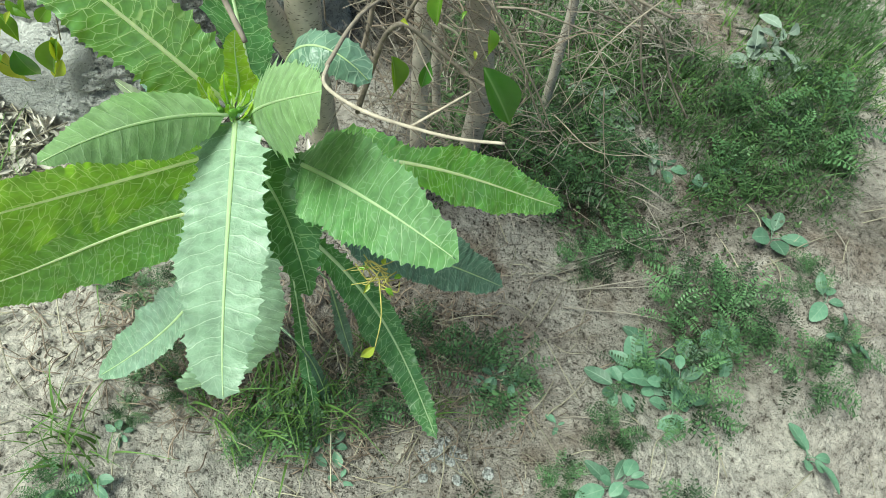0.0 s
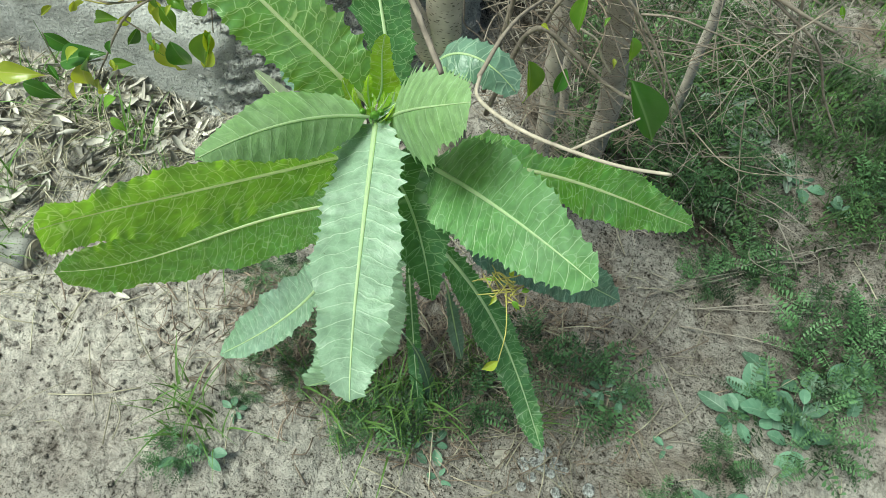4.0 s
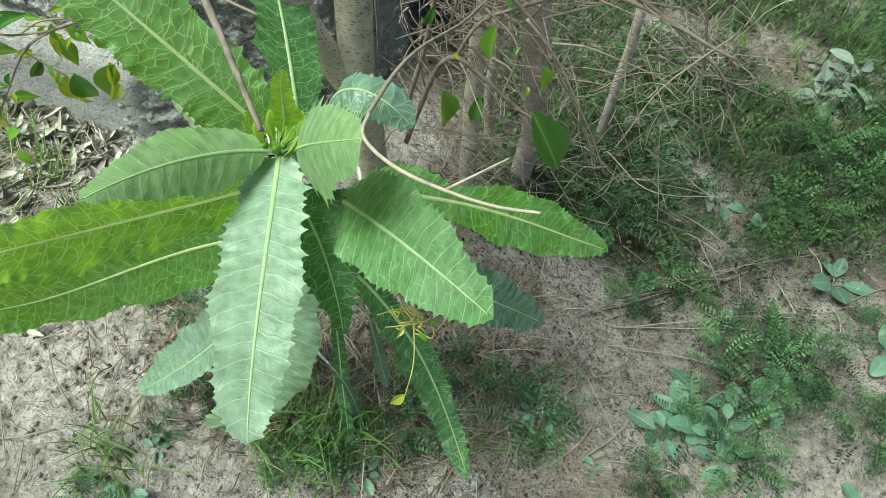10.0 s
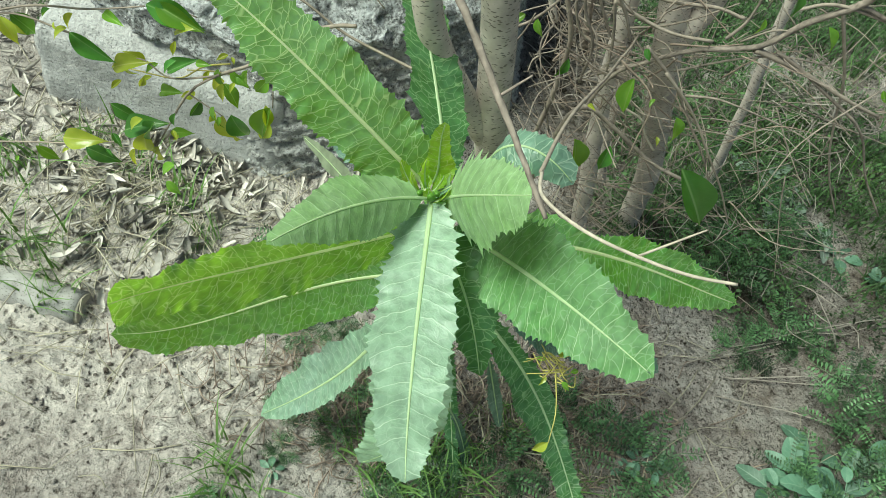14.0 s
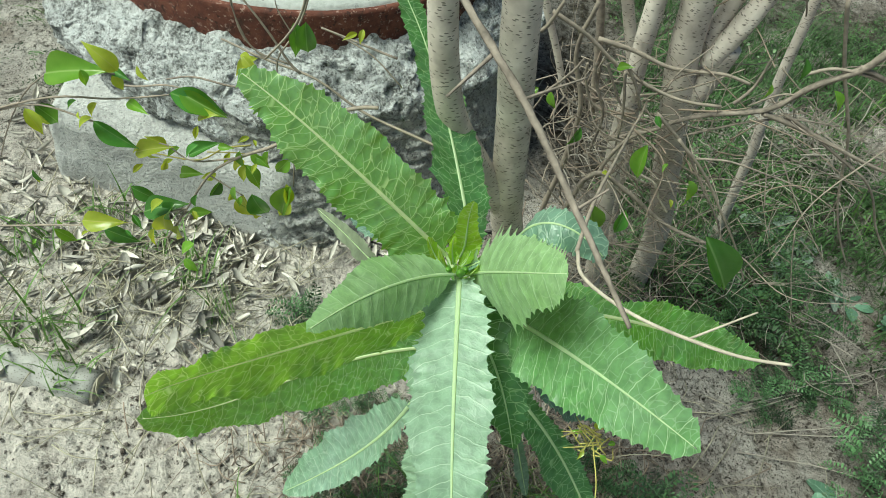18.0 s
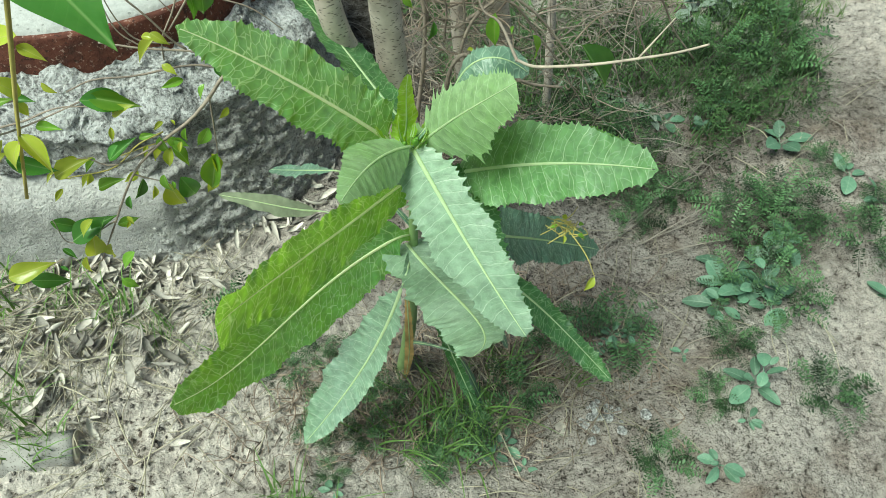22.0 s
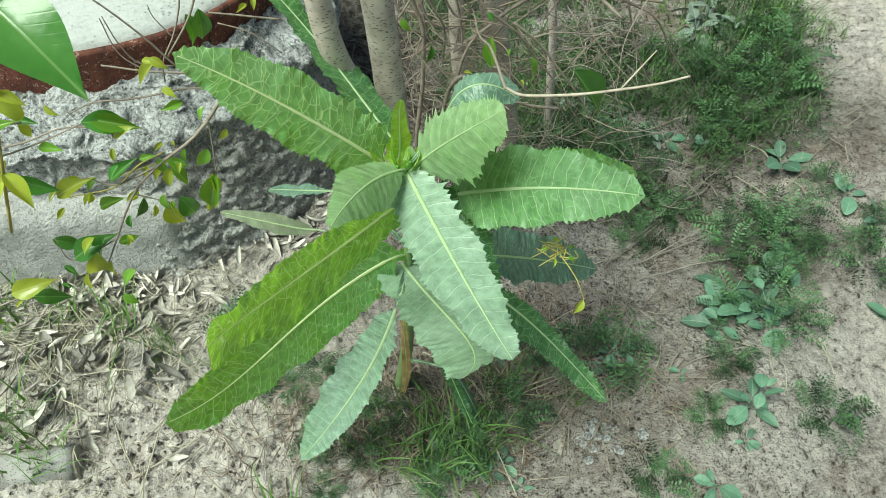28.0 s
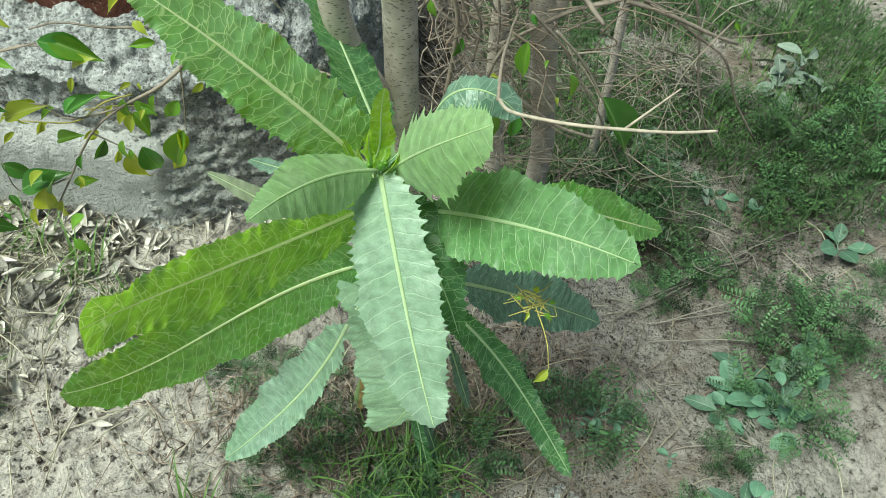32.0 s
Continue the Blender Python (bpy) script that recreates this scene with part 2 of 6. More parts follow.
M_WEED = plain("weed_green", (0.066, 0.128, 0.052), 0.45, 0.3, 60, 0.3, 0.2, 0.04, (0.1, 0.2, 0.03), obj_random=0.85)
M_CARPET = plain("carpet_weed_green", (0.056, 0.102, 0.035), 0.45, 0.3, 60, 0.3, 0.2, 0.05, (0.1, 0.2, 0.03), obj_random=-0.85)
M_GRASS = plain("grass_blade", (0.135, 0.235, 0.066), 0.55, 0.3, 60, 0.3, 0.1, 0.25, (0.16, 0.28, 0.03), obj_random=-0.35)
M_STRAW = plain("dry_grass", (0.36, 0.33, 0.25), 0.75, 0.2, 60, 0.3, 0.2, obj_random=-0.3)
M_ROOT = plain("dry_roots", (0.25, 0.195, 0.155), 0.85, 0.2, 60, 0.3, 0.2, obj_random=-0.4)
M_CUT = plain("sawn_wood", (0.50, 0.45, 0.36), 0.85, 0.2, 120, 0.35, 0.6)
M_STALK = plain("dry_stalk_grey", (0.25, 0.225, 0.195), 0.85, 0.2, 60, 0.3, 0.2, obj_random=-0.45)
M_SCRAP = plain("bleached_scrap", (0.62, 0.58, 0.52), 0.8, 0.2, 80, 0.25, 0.5)


def ficus_material(name, colour, edge, rib, glow, amount, along=1, rough=0.24, side_veins=0.05):
    """A leaf of unit length with a pale midrib along its own x or y axis."""
    m = Mat(name, rough, 0.5)
    v = m.coords()
    sep = m.node("ShaderNodeSeparateXYZ")
    m.link(v, sep.inputs[0])
    x = m.math("ABSOLUTE", sep.outputs[1 - along])
    c = m.mix(m.ramp(m.noise(v, 3.5, 4), [(0.3, (0, 0, 0)), (0.7, (1, 1, 1))]), colour, edge)
    r = m.math("ADD", m.math("MULTIPLY", rand(m), 0.7), 0.65)
    hs = m.node("ShaderNodeHueSaturation")
    m.link(c, hs.inputs["Color"])
    m.link(r, hs.inputs["Value"])
    lat = m.math("ABSOLUTE", m.math("SUBTRACT", m.math("FRACT", m.math("MULTIPLY", m.math("SUBTRACT", sep.outputs[along], m.math("MULTIPLY", x, 0.8)), 11.0 if along else 6.0)), 0.5))
    lines = m.math("MAXIMUM", m.ramp(x, [(0.006, (1, 1, 1)), (0.016, (0, 0, 0))]), m.ramp(lat, [(0.0, (side_veins, side_veins, side_veins)), (0.10, (0, 0, 0))]))
    m.colour(m.mix(m.math("MULTIPLY", lines, 0.7), hs.outputs["Color"], rib))
    m.bump(m.math("SUBTRACT", m.noise(v, 4, 2), lines), 0.12, 0.004)
    m.translucent(glow, amount)
    return m.m


M_FICUS = ficus_material("ficus_leaf_green", (0.05, 0.16, 0.03), (0.085, 0.215, 0.045), (0.22, 0.36, 0.12), (0.18, 0.38, 0.02), 0.28)
M_FICUSM = ficus_material("ficus_leaf_light", (0.12, 0.29, 0.035), (0.20, 0.37, 0.05), (0.34, 0.46, 0.14), (0.34, 0.55, 0.03), 0.35)
M_FICUSY = ficus_material("ficus_leaf_yellow", (0.30, 0.40, 0.045), (0.42, 0.47, 0.07), (0.5, 0.5, 0.16), (0.6, 0.64, 0.03), 0.38)
M_WEEDBLUE = ficus_material("seedling_leaf", (0.092, 0.192, 0.122), (0.15, 0.265, 0.178), (0.30, 0.42, 0.30), (0.1, 0.22, 0.06), 0.2, 0, 0.5, 0.45)
M_DUSTY = ficus_material("dusty_leaf", (0.17, 0.23, 0.175), (0.26, 0.32, 0.26), (0.42, 0.48, 0.42), (0.2, 0.26, 0.16), 0.12, 0, 0.8, 0.35)
M_BUDS = plain("bud_green", (0.13, 0.28, 0.04), 0.35, 0.5, 60, 0.3, 0.2, 0.3, (0.3, 0.45, 0.03))


def bark_material(name="grey_bark_lenticels", tones=((0.42, 0.365, 0.32), (0.62, 0.55, 0.485), (0.76, 0.69, 0.62)), dot=(110, 110, 330), amount=0.75):
    m = Mat(name, 0.8, 0.25)
    v = m.coords()
    n = m.noise(v, 30, 6)
    c = m.ramp(n, list(zip((0.3, 0.55, 0.75), tones)))
    vd = m.coords(dot)
    d = m.node("ShaderNodeTexVoronoi", Scale=1.0)
    d.feature = "F1"
    m.link(vd, d.inputs["Vector"])
    dots = m.ramp(d.outputs["Distance"], [(0.22, (1, 1, 1)), (0.30, (0, 0, 0))])
    col = m.mix(m.math("MULTIPLY", dots, amount), c, (0.07, 0.055, 0.045))
    m.colour(col)
    m.bump(m.math("ADD", m.math("MULTIPLY", n, 0.7), m.math("MULTIPLY", dots, 0.5)), 0.6, 0.002)
    return m.m


M_BARK = bark_material()
M_LOG = bark_material("weathered_log_bark", ((0.26, 0.25, 0.235), (0.38, 0.37, 0.345), (0.50, 0.485, 0.455)), (230, 330, 330), 0.7)


def soil_material():
    m = Mat("dry_soil", 0.95, 0.12)
    v = m.coords()
    big = m.noise(v, 2.0, 5)
    mid = m.noise(v, 18, 7, 0.7)
    fine = m.noise(v, 130, 5, 0.75)
    crumb = m.noise(v, 60, 5, 0.72)
    c = m.ramp(mid, [(0.32, (0.26, 0.222, 0.198)), (0.5, (0.43, 0.38, 0.345)), (0.68, (0.60, 0.55, 0.505))])
    c = m.mix(m.ramp(big, [(0.44, (0, 0, 0)), (0.6, (1, 1, 1))]), c, m.mix(0.65, c, (0.58, 0.545, 0.50)))
    c = m.mix(m.ramp(m.noise(v, 5.0, 5), [(0.54, (0, 0, 0)), (0.66, (0.7, 0.7, 0.7))]), c, (0.19, 0.135, 0.10))
    sn = m.noise(v, 13, 3)
    ad = m.node("ShaderNodeAttribute")
    ad.attribute_name = "dust"
    clean = m.math("SUBTRACT", 0.95, m.math("MULTIPLY", ad.outputs["Fac"], 0.6))
    vl = m.coords((1.25, 1.0, 1.0))
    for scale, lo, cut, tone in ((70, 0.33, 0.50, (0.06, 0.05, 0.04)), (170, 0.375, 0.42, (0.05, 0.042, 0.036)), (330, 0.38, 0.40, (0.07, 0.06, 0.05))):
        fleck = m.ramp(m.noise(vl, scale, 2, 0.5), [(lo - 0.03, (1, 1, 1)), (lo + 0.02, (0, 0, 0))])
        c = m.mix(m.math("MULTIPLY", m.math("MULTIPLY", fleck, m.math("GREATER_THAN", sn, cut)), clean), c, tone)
    cr = m.node("ShaderNodeTexVoronoi", Scale=26.0)
    cr.feature = "DISTANCE_TO_EDGE"
    dv = m.node("ShaderNodeVectorMath")
    dv.operation = "ADD"
    nz = m.node("ShaderNodeTexNoise", Scale=22.0, Detail=4.0)
    m.link(v, nz.inputs["Vector"])
    sc = m.node("ShaderNodeVectorMath")
    sc.operation = "SCALE"
    sc.inputs["Scale"].default_value = 0.06
    m.link(nz.outputs["Color"], sc.inputs[0])
    m.link(v, dv.inputs[0])
    m.link(sc.outputs[0], dv.inputs[1])
    m.link(dv.outputs[0], cr.inputs["Vector"])
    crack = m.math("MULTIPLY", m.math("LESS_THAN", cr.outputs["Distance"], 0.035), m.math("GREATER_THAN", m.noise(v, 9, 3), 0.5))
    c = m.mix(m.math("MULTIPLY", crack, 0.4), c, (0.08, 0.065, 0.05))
    c = m.mix(m.math("MULTIPLY", m.math("GREATER_THAN", fine, 0.62), 0.55), c, (0.60, 0.56, 0.51))
    # Dark soil tone that also paints in the shade between weeds and twigs.
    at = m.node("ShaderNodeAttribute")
    at.attribute_name = "humus_shade"
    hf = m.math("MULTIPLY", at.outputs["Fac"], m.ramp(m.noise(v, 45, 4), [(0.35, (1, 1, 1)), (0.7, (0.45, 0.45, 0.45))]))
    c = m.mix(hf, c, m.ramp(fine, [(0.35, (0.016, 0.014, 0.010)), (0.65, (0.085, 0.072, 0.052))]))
    df = m.math("MULTIPLY", ad.outputs["Fac"], m.ramp(mid, [(0.34, (0.2, 0.2, 0.2)), (0.52, (1, 1, 1))]))
    c = m.mix(df, c, (0.79, 0.725, 0.66))
    # Crumb hollows darkened and tops lightened: crevice shade painted over the same bump.
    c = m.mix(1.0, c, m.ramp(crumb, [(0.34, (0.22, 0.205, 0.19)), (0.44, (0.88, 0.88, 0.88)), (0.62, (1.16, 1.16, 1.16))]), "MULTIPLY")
    m.colour(c)
    m.bump(m.math("SUBTRACT", m.math("ADD", m.math("MULTIPLY", mid, 1.0), m.math("ADD", m.math("MULTIPLY", fine, 0.4), m.math("MULTIPLY", crumb, 0.8))), m.math("MULTIPLY", crack, 0.25)), 1.0, 0.026)
    return m.m


M_SOIL = soil_material()


def concrete_material(name, lo, hi, scale, rough_bump, pits=0.4):
    m = Mat(name, 0.9, 0.2)
    v = m.coords()
    a = m.noise(v, scale, 7, 0.7)
    b = m.noise(v, scale * 0.18, 4)
    g = m.noise(v, scale * 4.5, 3, 0.7)
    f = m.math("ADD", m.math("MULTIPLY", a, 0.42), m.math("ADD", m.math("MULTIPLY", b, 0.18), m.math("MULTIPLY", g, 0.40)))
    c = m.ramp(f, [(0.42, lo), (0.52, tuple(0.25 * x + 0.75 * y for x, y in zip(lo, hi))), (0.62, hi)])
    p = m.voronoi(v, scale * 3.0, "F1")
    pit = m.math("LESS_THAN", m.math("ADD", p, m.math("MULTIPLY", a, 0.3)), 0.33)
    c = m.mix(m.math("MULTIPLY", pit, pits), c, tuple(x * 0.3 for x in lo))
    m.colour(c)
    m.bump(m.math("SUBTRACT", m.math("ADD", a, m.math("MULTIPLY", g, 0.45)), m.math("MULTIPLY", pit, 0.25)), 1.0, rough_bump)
    return m.m


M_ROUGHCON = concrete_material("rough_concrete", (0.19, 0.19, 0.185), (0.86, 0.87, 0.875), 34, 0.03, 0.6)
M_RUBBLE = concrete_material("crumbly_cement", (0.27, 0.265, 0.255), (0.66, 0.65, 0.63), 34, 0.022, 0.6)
M_SMOOTHCON = concrete_material("smooth_concrete", (0.37, 0.365, 0.355), (0.55, 0.545, 0.53), 34, 0.010, 0.5)
M_LIDTOP = concrete_material("white_washed_concrete", (0.36, 0.37, 0.355), (0.48, 0.49, 0.475), 22, 0.004, 0.45)


def rust_material():
    m = Mat("rusted_iron", 0.75, 0.3)
    v = m.coords()
    n = m.noise(v, 28, 7, 0.7)
    c = m.ramp(n, [(0.3, (0.045, 0.022, 0.017)), (0.5, (0.105, 0.036, 0.024)), (0.68, (0.17, 0.065, 0.042)), (0.80, (0.34, 0.20, 0.15))])
    c = m.mix(m.math("MULTIPLY", m.math("GREATER_THAN", m.noise(v, 120, 4, 0.7), 0.60), 0.7), c, (0.36, 0.25, 0.21))
    c = m.mix(m.math("MULTIPLY", m.math("LESS_THAN", m.noise(v, 70, 4, 0.7), 0.40), 0.7), c, (0.02, 0.012, 0.01))
    m.colour(c)
    m.bump(m.noise(v, 90, 5, 0.7), 0.8, 0.004)
    return m.m


M_RUST = rust_material()


# ---- mesh helpers ----
def mesh_object(name, verts, faces, material, parent=None, label="", uvs=None, smooth=True):
    me = bpy.data.meshes.new(name)
    me.from_pydata([tuple(v) for v in verts], [], [tuple(f) for f in faces])
    me.materials.append(material)
    if smooth:
        me.polygons.foreach_set("use_smooth", [True] * len(me.polygons))
    if uvs is not None:
        lay = me.uv_layers.new(name="UVMap")
        idx = np.zeros(len(me.loops), dtype=np.int32)
        me.loops.foreach_get("vertex_index", idx)
        lay.data.foreach_set("uv", np.asarray(uvs, dtype=np.float32)[idx].ravel())
    me.update()
    ob = new(name, me)
    if parent is not None:
        ob.parent = parent
    if label:
        tagged(ob, label)
    return ob


def thing(name, at, label, category, group="", kind=""):
    ob = new(name)
    ob.empty_display_size = 0.05
    ob.location = at
    return tagged(ob, label, category, group, kind)


def local(parent, pts):
    off = Vector(parent.location) if parent is not None else Vector((0, 0, 0))
    return [Vector(p) - off for p in pts]


def tube_data(pts, radii, sides=8, lump=0.0, seed=0):
    """Vertices and faces of a closed tapered tube along pts."""
    pts = [Vector(p) for p in pts]
    verts, faces = [], []
    up = Vector((0.31, 0.17, 0.93))
    rng = random.Random(seed)
    for i, p in enumerate(pts):
        t = (pts[min(i + 1, len(pts) - 1)] - pts[max(i - 1, 0)]).normalized()
        a = t.cross(up)
        if a.length < 0.05:
            a = t.cross(Vector((1, 0, 0)))
        a.normalize()
        b = t.cross(a)
        for k in range(sides):
            w = 2 * math.pi * k / sides
            r = radii[i] * (1 + lump * (rng.random() - 0.5))
            verts.append(p + (a * math.cos(w) + b * math.sin(w)) * r)
    for i in range(len(pts) - 1):
        for k in range(sides):
            k2 = (k + 1) % sides
            faces.append((i * sides + k, i * sides + k2, (i + 1) * sides + k2, (i + 1) * sides + k))
    faces.append(tuple(range(sides))[::-1])
    faces.append(tuple((len(pts) - 1) * sides + k for k in range(sides)))
    return verts, faces


def smooth_path(pts, n):
    """Catmull-Rom through pts."""
    pts = [Vector(p) for p in pts]
    ext = [pts[0] * 2 - pts[1], *pts, pts[-1] * 2 - pts[-2]]
    out = []
    for i in range(n):
        u = i / (n - 1) * (len(pts) - 1)
        k = min(int(u), len(pts) - 2)
        f = u - k
        a, b, c, d = ext[k:k + 4]
        out.append(0.5 * (2 * b + (c - a) * f + (2 * a - 5 * b + 4 * c - d) * f * f + (3 * b - a - 3 * c + d) * f ** 3))
    return out


def wander(pts, amount, freq, seed):
    return [p + noise.noise_vector(p * freq + Vector((seed * 3.1, 0, 0))) * amount for p in pts]


def tube(name, pts, r0, r1, material, parent, label="", sides=8, n=16, rough=0.0, lump=0.0, seed=0):
    path = wander(smooth_path(pts, n), rough, 9.0, seed) if rough else smooth_path(pts, n)
    radii = [r0 + (r1 - r0) * i / (n - 1) for i in range(n)]
    v, f = tube_data(local(parent, path), radii, sides, lump, seed)
    return mesh_object(name, v, f, material, parent, label)


class Heap:
    """Collects many small pieces into one mesh."""

    def __init__(self):
        self.v, self.f = [], []

    def add(self, verts, faces):
        o = len(self.v)
        self.v += [tuple(p) for p in verts]
        self.f += [tuple(i + o for i in q) for q in faces]

    def build(self, name, material, parent=None, label="", smooth=True):
        return mesh_object(name, self.v, self.f, material, parent, label, smooth=smooth)


# ---- ground ----
BUMPS = [(0.26, -0.10, 0.20, -0.085), (0.80, 0.48, 0.22, -0.06), (1.15, 0.25, 0.22, 0.10), (0.66, -0.22, 0.18, 0.055),
         (-0.72, 0.22, 0.20, 0.05), (1.75, 0.7, 0.40, 0.16), (0.0, 0.05, 0.10, 0.03), (-0.3, -0.2, 0.2, 0.02)]


def ground_h(x, y):
    h = sum(a * math.exp(-((x - cx) ** 2 + (y - cy) ** 2) / (2 * s * s)) for cx, cy, s, a in BUMPS)
    p = Vector((x, y, 0.0))
    near = math.exp(-max(0.0, max(abs(x) - 2.5, abs(y) - 2.5)) * 0.3)
    lump = math.exp(-((x + 0.40) ** 2 / 0.10 + (y - 0.02) ** 2 / 0.05)) + 0.9 * math.exp(-((x - 1.7) ** 2 / 0.12 + (y - 0.75) ** 2 / 0.2)) + 0.35
    h += near * 0.018 * lump * abs(noise.noise(p * 19.0 + Vector((5, 3, 0)))) + near * 0.006 * lump * noise.noise(p * 48.0)
    h += 0.018 * noise.noise(p * 5.0) + 0.009 * noise.noise(p * 14.0) + near * (0.005 * noise.noise(p * 37.0) + 0.003 * noise.noise(p * 80.0))
    return h


def axis(lo, hi, step):
    core = np.arange(lo, hi + 1e-6, step)
    grow = np.cumsum(0.02 * 1.28 ** np.arange(34))
    return np.concatenate([lo - grow[::-1], core, hi + grow])


gx, gy = axis(-1.3, 2.0, 0.0055), axis(-0.6, 1.6, 0.0055)
gv = [(x, y, ground_h(x, y)) for y in gy for x in gx]
nx = len(gx)
gf = [(j * nx + i, j * nx + i + 1, (j + 1) * nx + i + 1, (j + 1) * nx + i) for j in range(len(gy) - 1) for i in range(nx - 1)]
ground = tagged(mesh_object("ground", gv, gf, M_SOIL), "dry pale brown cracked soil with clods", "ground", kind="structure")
humus_shade = ground.data.attributes.new("humus_shade", "FLOAT", "POINT")
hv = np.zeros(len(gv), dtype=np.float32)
dust = ground.data.attributes.new("dust", "FLOAT", "POINT")
dv = np.array([min(1.0, 1.0 * math.exp(-((x + 0.58) / 0.52) ** 4 - ((y - 0.15) / 0.38) ** 4) + 0.8 * math.exp(-((x - 1.75) ** 2 + (y - 0.8) ** 2) / 0.22) + 0.45 * math.exp(-((x - 1.05) / 0.3) ** 2 - ((y + 0.15) / 0.2) ** 2)) for x, y, z in gv], dtype=np.float32)
dust.data.foreach_set("value", dv)
# Weed, shrub and clump terms paint gap shade; the others are browner soil.
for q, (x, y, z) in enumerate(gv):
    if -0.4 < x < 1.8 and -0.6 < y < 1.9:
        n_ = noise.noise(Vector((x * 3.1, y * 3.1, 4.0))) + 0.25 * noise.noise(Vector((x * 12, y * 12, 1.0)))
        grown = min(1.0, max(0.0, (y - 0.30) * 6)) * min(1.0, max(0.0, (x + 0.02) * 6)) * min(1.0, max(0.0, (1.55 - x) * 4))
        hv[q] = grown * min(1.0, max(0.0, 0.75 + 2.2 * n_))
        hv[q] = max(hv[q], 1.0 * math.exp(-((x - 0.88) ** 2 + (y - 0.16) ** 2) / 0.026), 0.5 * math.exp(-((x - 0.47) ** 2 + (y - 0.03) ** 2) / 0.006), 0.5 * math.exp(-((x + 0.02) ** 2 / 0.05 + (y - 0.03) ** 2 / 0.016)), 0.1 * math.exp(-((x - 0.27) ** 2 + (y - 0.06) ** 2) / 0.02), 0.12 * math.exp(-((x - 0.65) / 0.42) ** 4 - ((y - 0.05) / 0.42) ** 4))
humus_shade.data.foreach_set("value", hv)


def on_ground(x, y, dz=0.0):
    return Vector((x, y, ground_h(x, y) + dz))


# ---- the wild lettuce ----
plant = thing("wild_lettuce_plant", (0.02, 0.05, ground_h(0.02, 0.05)), "tall wild lettuce with long toothed green leaves in bare soil", "plant")
STEM = [(0.02, 0.05, ground_h(0.02, 0.05) - 0.02), (0.03, 0.045, 0.2), (0.02, 0.03, 0.42), (0.008, 0.015, 0.6), (0.0, 0.012, 0.65)]
tube("stem", STEM, 0.013, 0.002, M_STEM, plant, "thick pale green stem", 10, 20, 0.003)


def stem_at(z):
    """The middle of the stem at a height."""
    k = [p[2] for p in STEM]
    return np.array((np.interp(z, k, [p[0] for p in STEM]), np.interp(z, k, [p[1] for p in STEM]), z))


def blade(base, c1, c2, tip, roll, twist, left, right, root, widths, material, teeth=0.05, cup=0.12, label="", rib=0.0027, spiny=1.6, wave=0.0025, seed=0, n=340, m=18):
    """One leaf: a cubic midrib that runs on to the stem, a toothed, ruffled blade that is cupped along it, and a raised midrib."""
    rng = random.Random(seed * 7 + 1)
    s = np.linspace(0, 1, n)
    c = [np.array(q) for q in (base, c1, c2, tip)]
    k = s[:, None]
    mid = (1 - k) ** 3 * c[0] + 3 * (1 - k) ** 2 * k * c[1] + 3 * (1 - k) * k * k * c[2] + k ** 3 * c[3]
    knots = [0, 0.12, 0.3, 0.5, 0.7, 0.88, 0.96, 1.0]
    vals = [root, *widths, widths[-1] * 0.62, 0.0]
    w = np.interp(s, knots, vals)
    ker = np.ones(25) / 25
    w = np.convolve(np.pad(w, 12, mode="edge"), ker, mode="valid") * (s < 0.95) + np.interp(s, knots, vals) * (s >= 0.95)
    length = np.linalg.norm(np.diff(mid, axis=0), axis=1).sum()
    # the margin: uneven points with hollows between them, coarser near the base
    tooth = np.zeros((2, n))
    for e in range(2):
        pos, amp = 0.02, 0.0
        while pos < 0.985:
            coarse = max(0.0, 1 - pos / (0.9 if spiny > 3.5 else 0.45)) * (spiny - 1) / 2.4
            step = rng.uniform(0.45, 1.35) * (0.0085 + 0.009 * coarse) / length
            nxt = (0.3 + 1.2 * rng.random() ** 1.5) * teeth * 0.042 * (1 + 1.9 * coarse)
            inside = (s >= pos) & (s < pos + step)
            u = (s[inside] - pos) / step
            tooth[e][inside] = amp * (1 - u) ** 3.2 + nxt * u ** 2.4 - 0.35 * (amp + nxt) / 2
            pos, amp = pos + step, nxt
        pos = 0.02
        while pos < 0.985 and n > 100:
            step = rng.uniform(0.6, 1.5) * 0.0032 / length
            inside = (s >= pos) & (s < pos + step)
            tooth[e][inside] += rng.uniform(0.2, 1.0) * teeth * 0.010 * (((s[inside] - pos) / step) ** 2 - 0.3)
            pos += step
        tooth[e] = np.clip(tooth[e], -0.3 * w, 0.5 * w + 0.0012)
    # the stalk back to the stem
    foot = stem_at(min(0.64, max(0.03, base[2] - 0.3 * np.linalg.norm(c[0] - stem_at(base[2])))))
    gap = np.linalg.norm(c[0] - foot)
    if gap > 0.026 and n > 100:
        g = np.linspace(0, 1, 24)[:-1, None]
        bend = c[0] - (c[1] - c[0]) / np.linalg.norm(c[1] - c[0]) * gap * 0.45
        mid = np.concatenate([(1 - g) ** 2 * foot + 2 * (1 - g) * g * bend + g * g * c[0], mid])
        w = np.concatenate([np.interp(g[:, 0], (0, 0.5, 1), (min(0.009, 0.3 * max(widths)), min(0.005, 0.2 * max(widths)), root)), w])
        w = np.convolve(np.pad(w, 3, mode="edge"), np.ones(7) / 7, mode="valid") * (np.arange(len(w)) < 60) + w * (np.arange(len(w)) >= 60)
        tooth = np.concatenate([np.zeros((2, 23)), tooth], 1)
        n += 23
    seg = np.concatenate([[0], np.linalg.norm(np.diff(mid, axis=0), axis=1)])
    run = np.cumsum(seg)
    s = np.clip((run - (run[-1] - length)) / length, 0, 1)
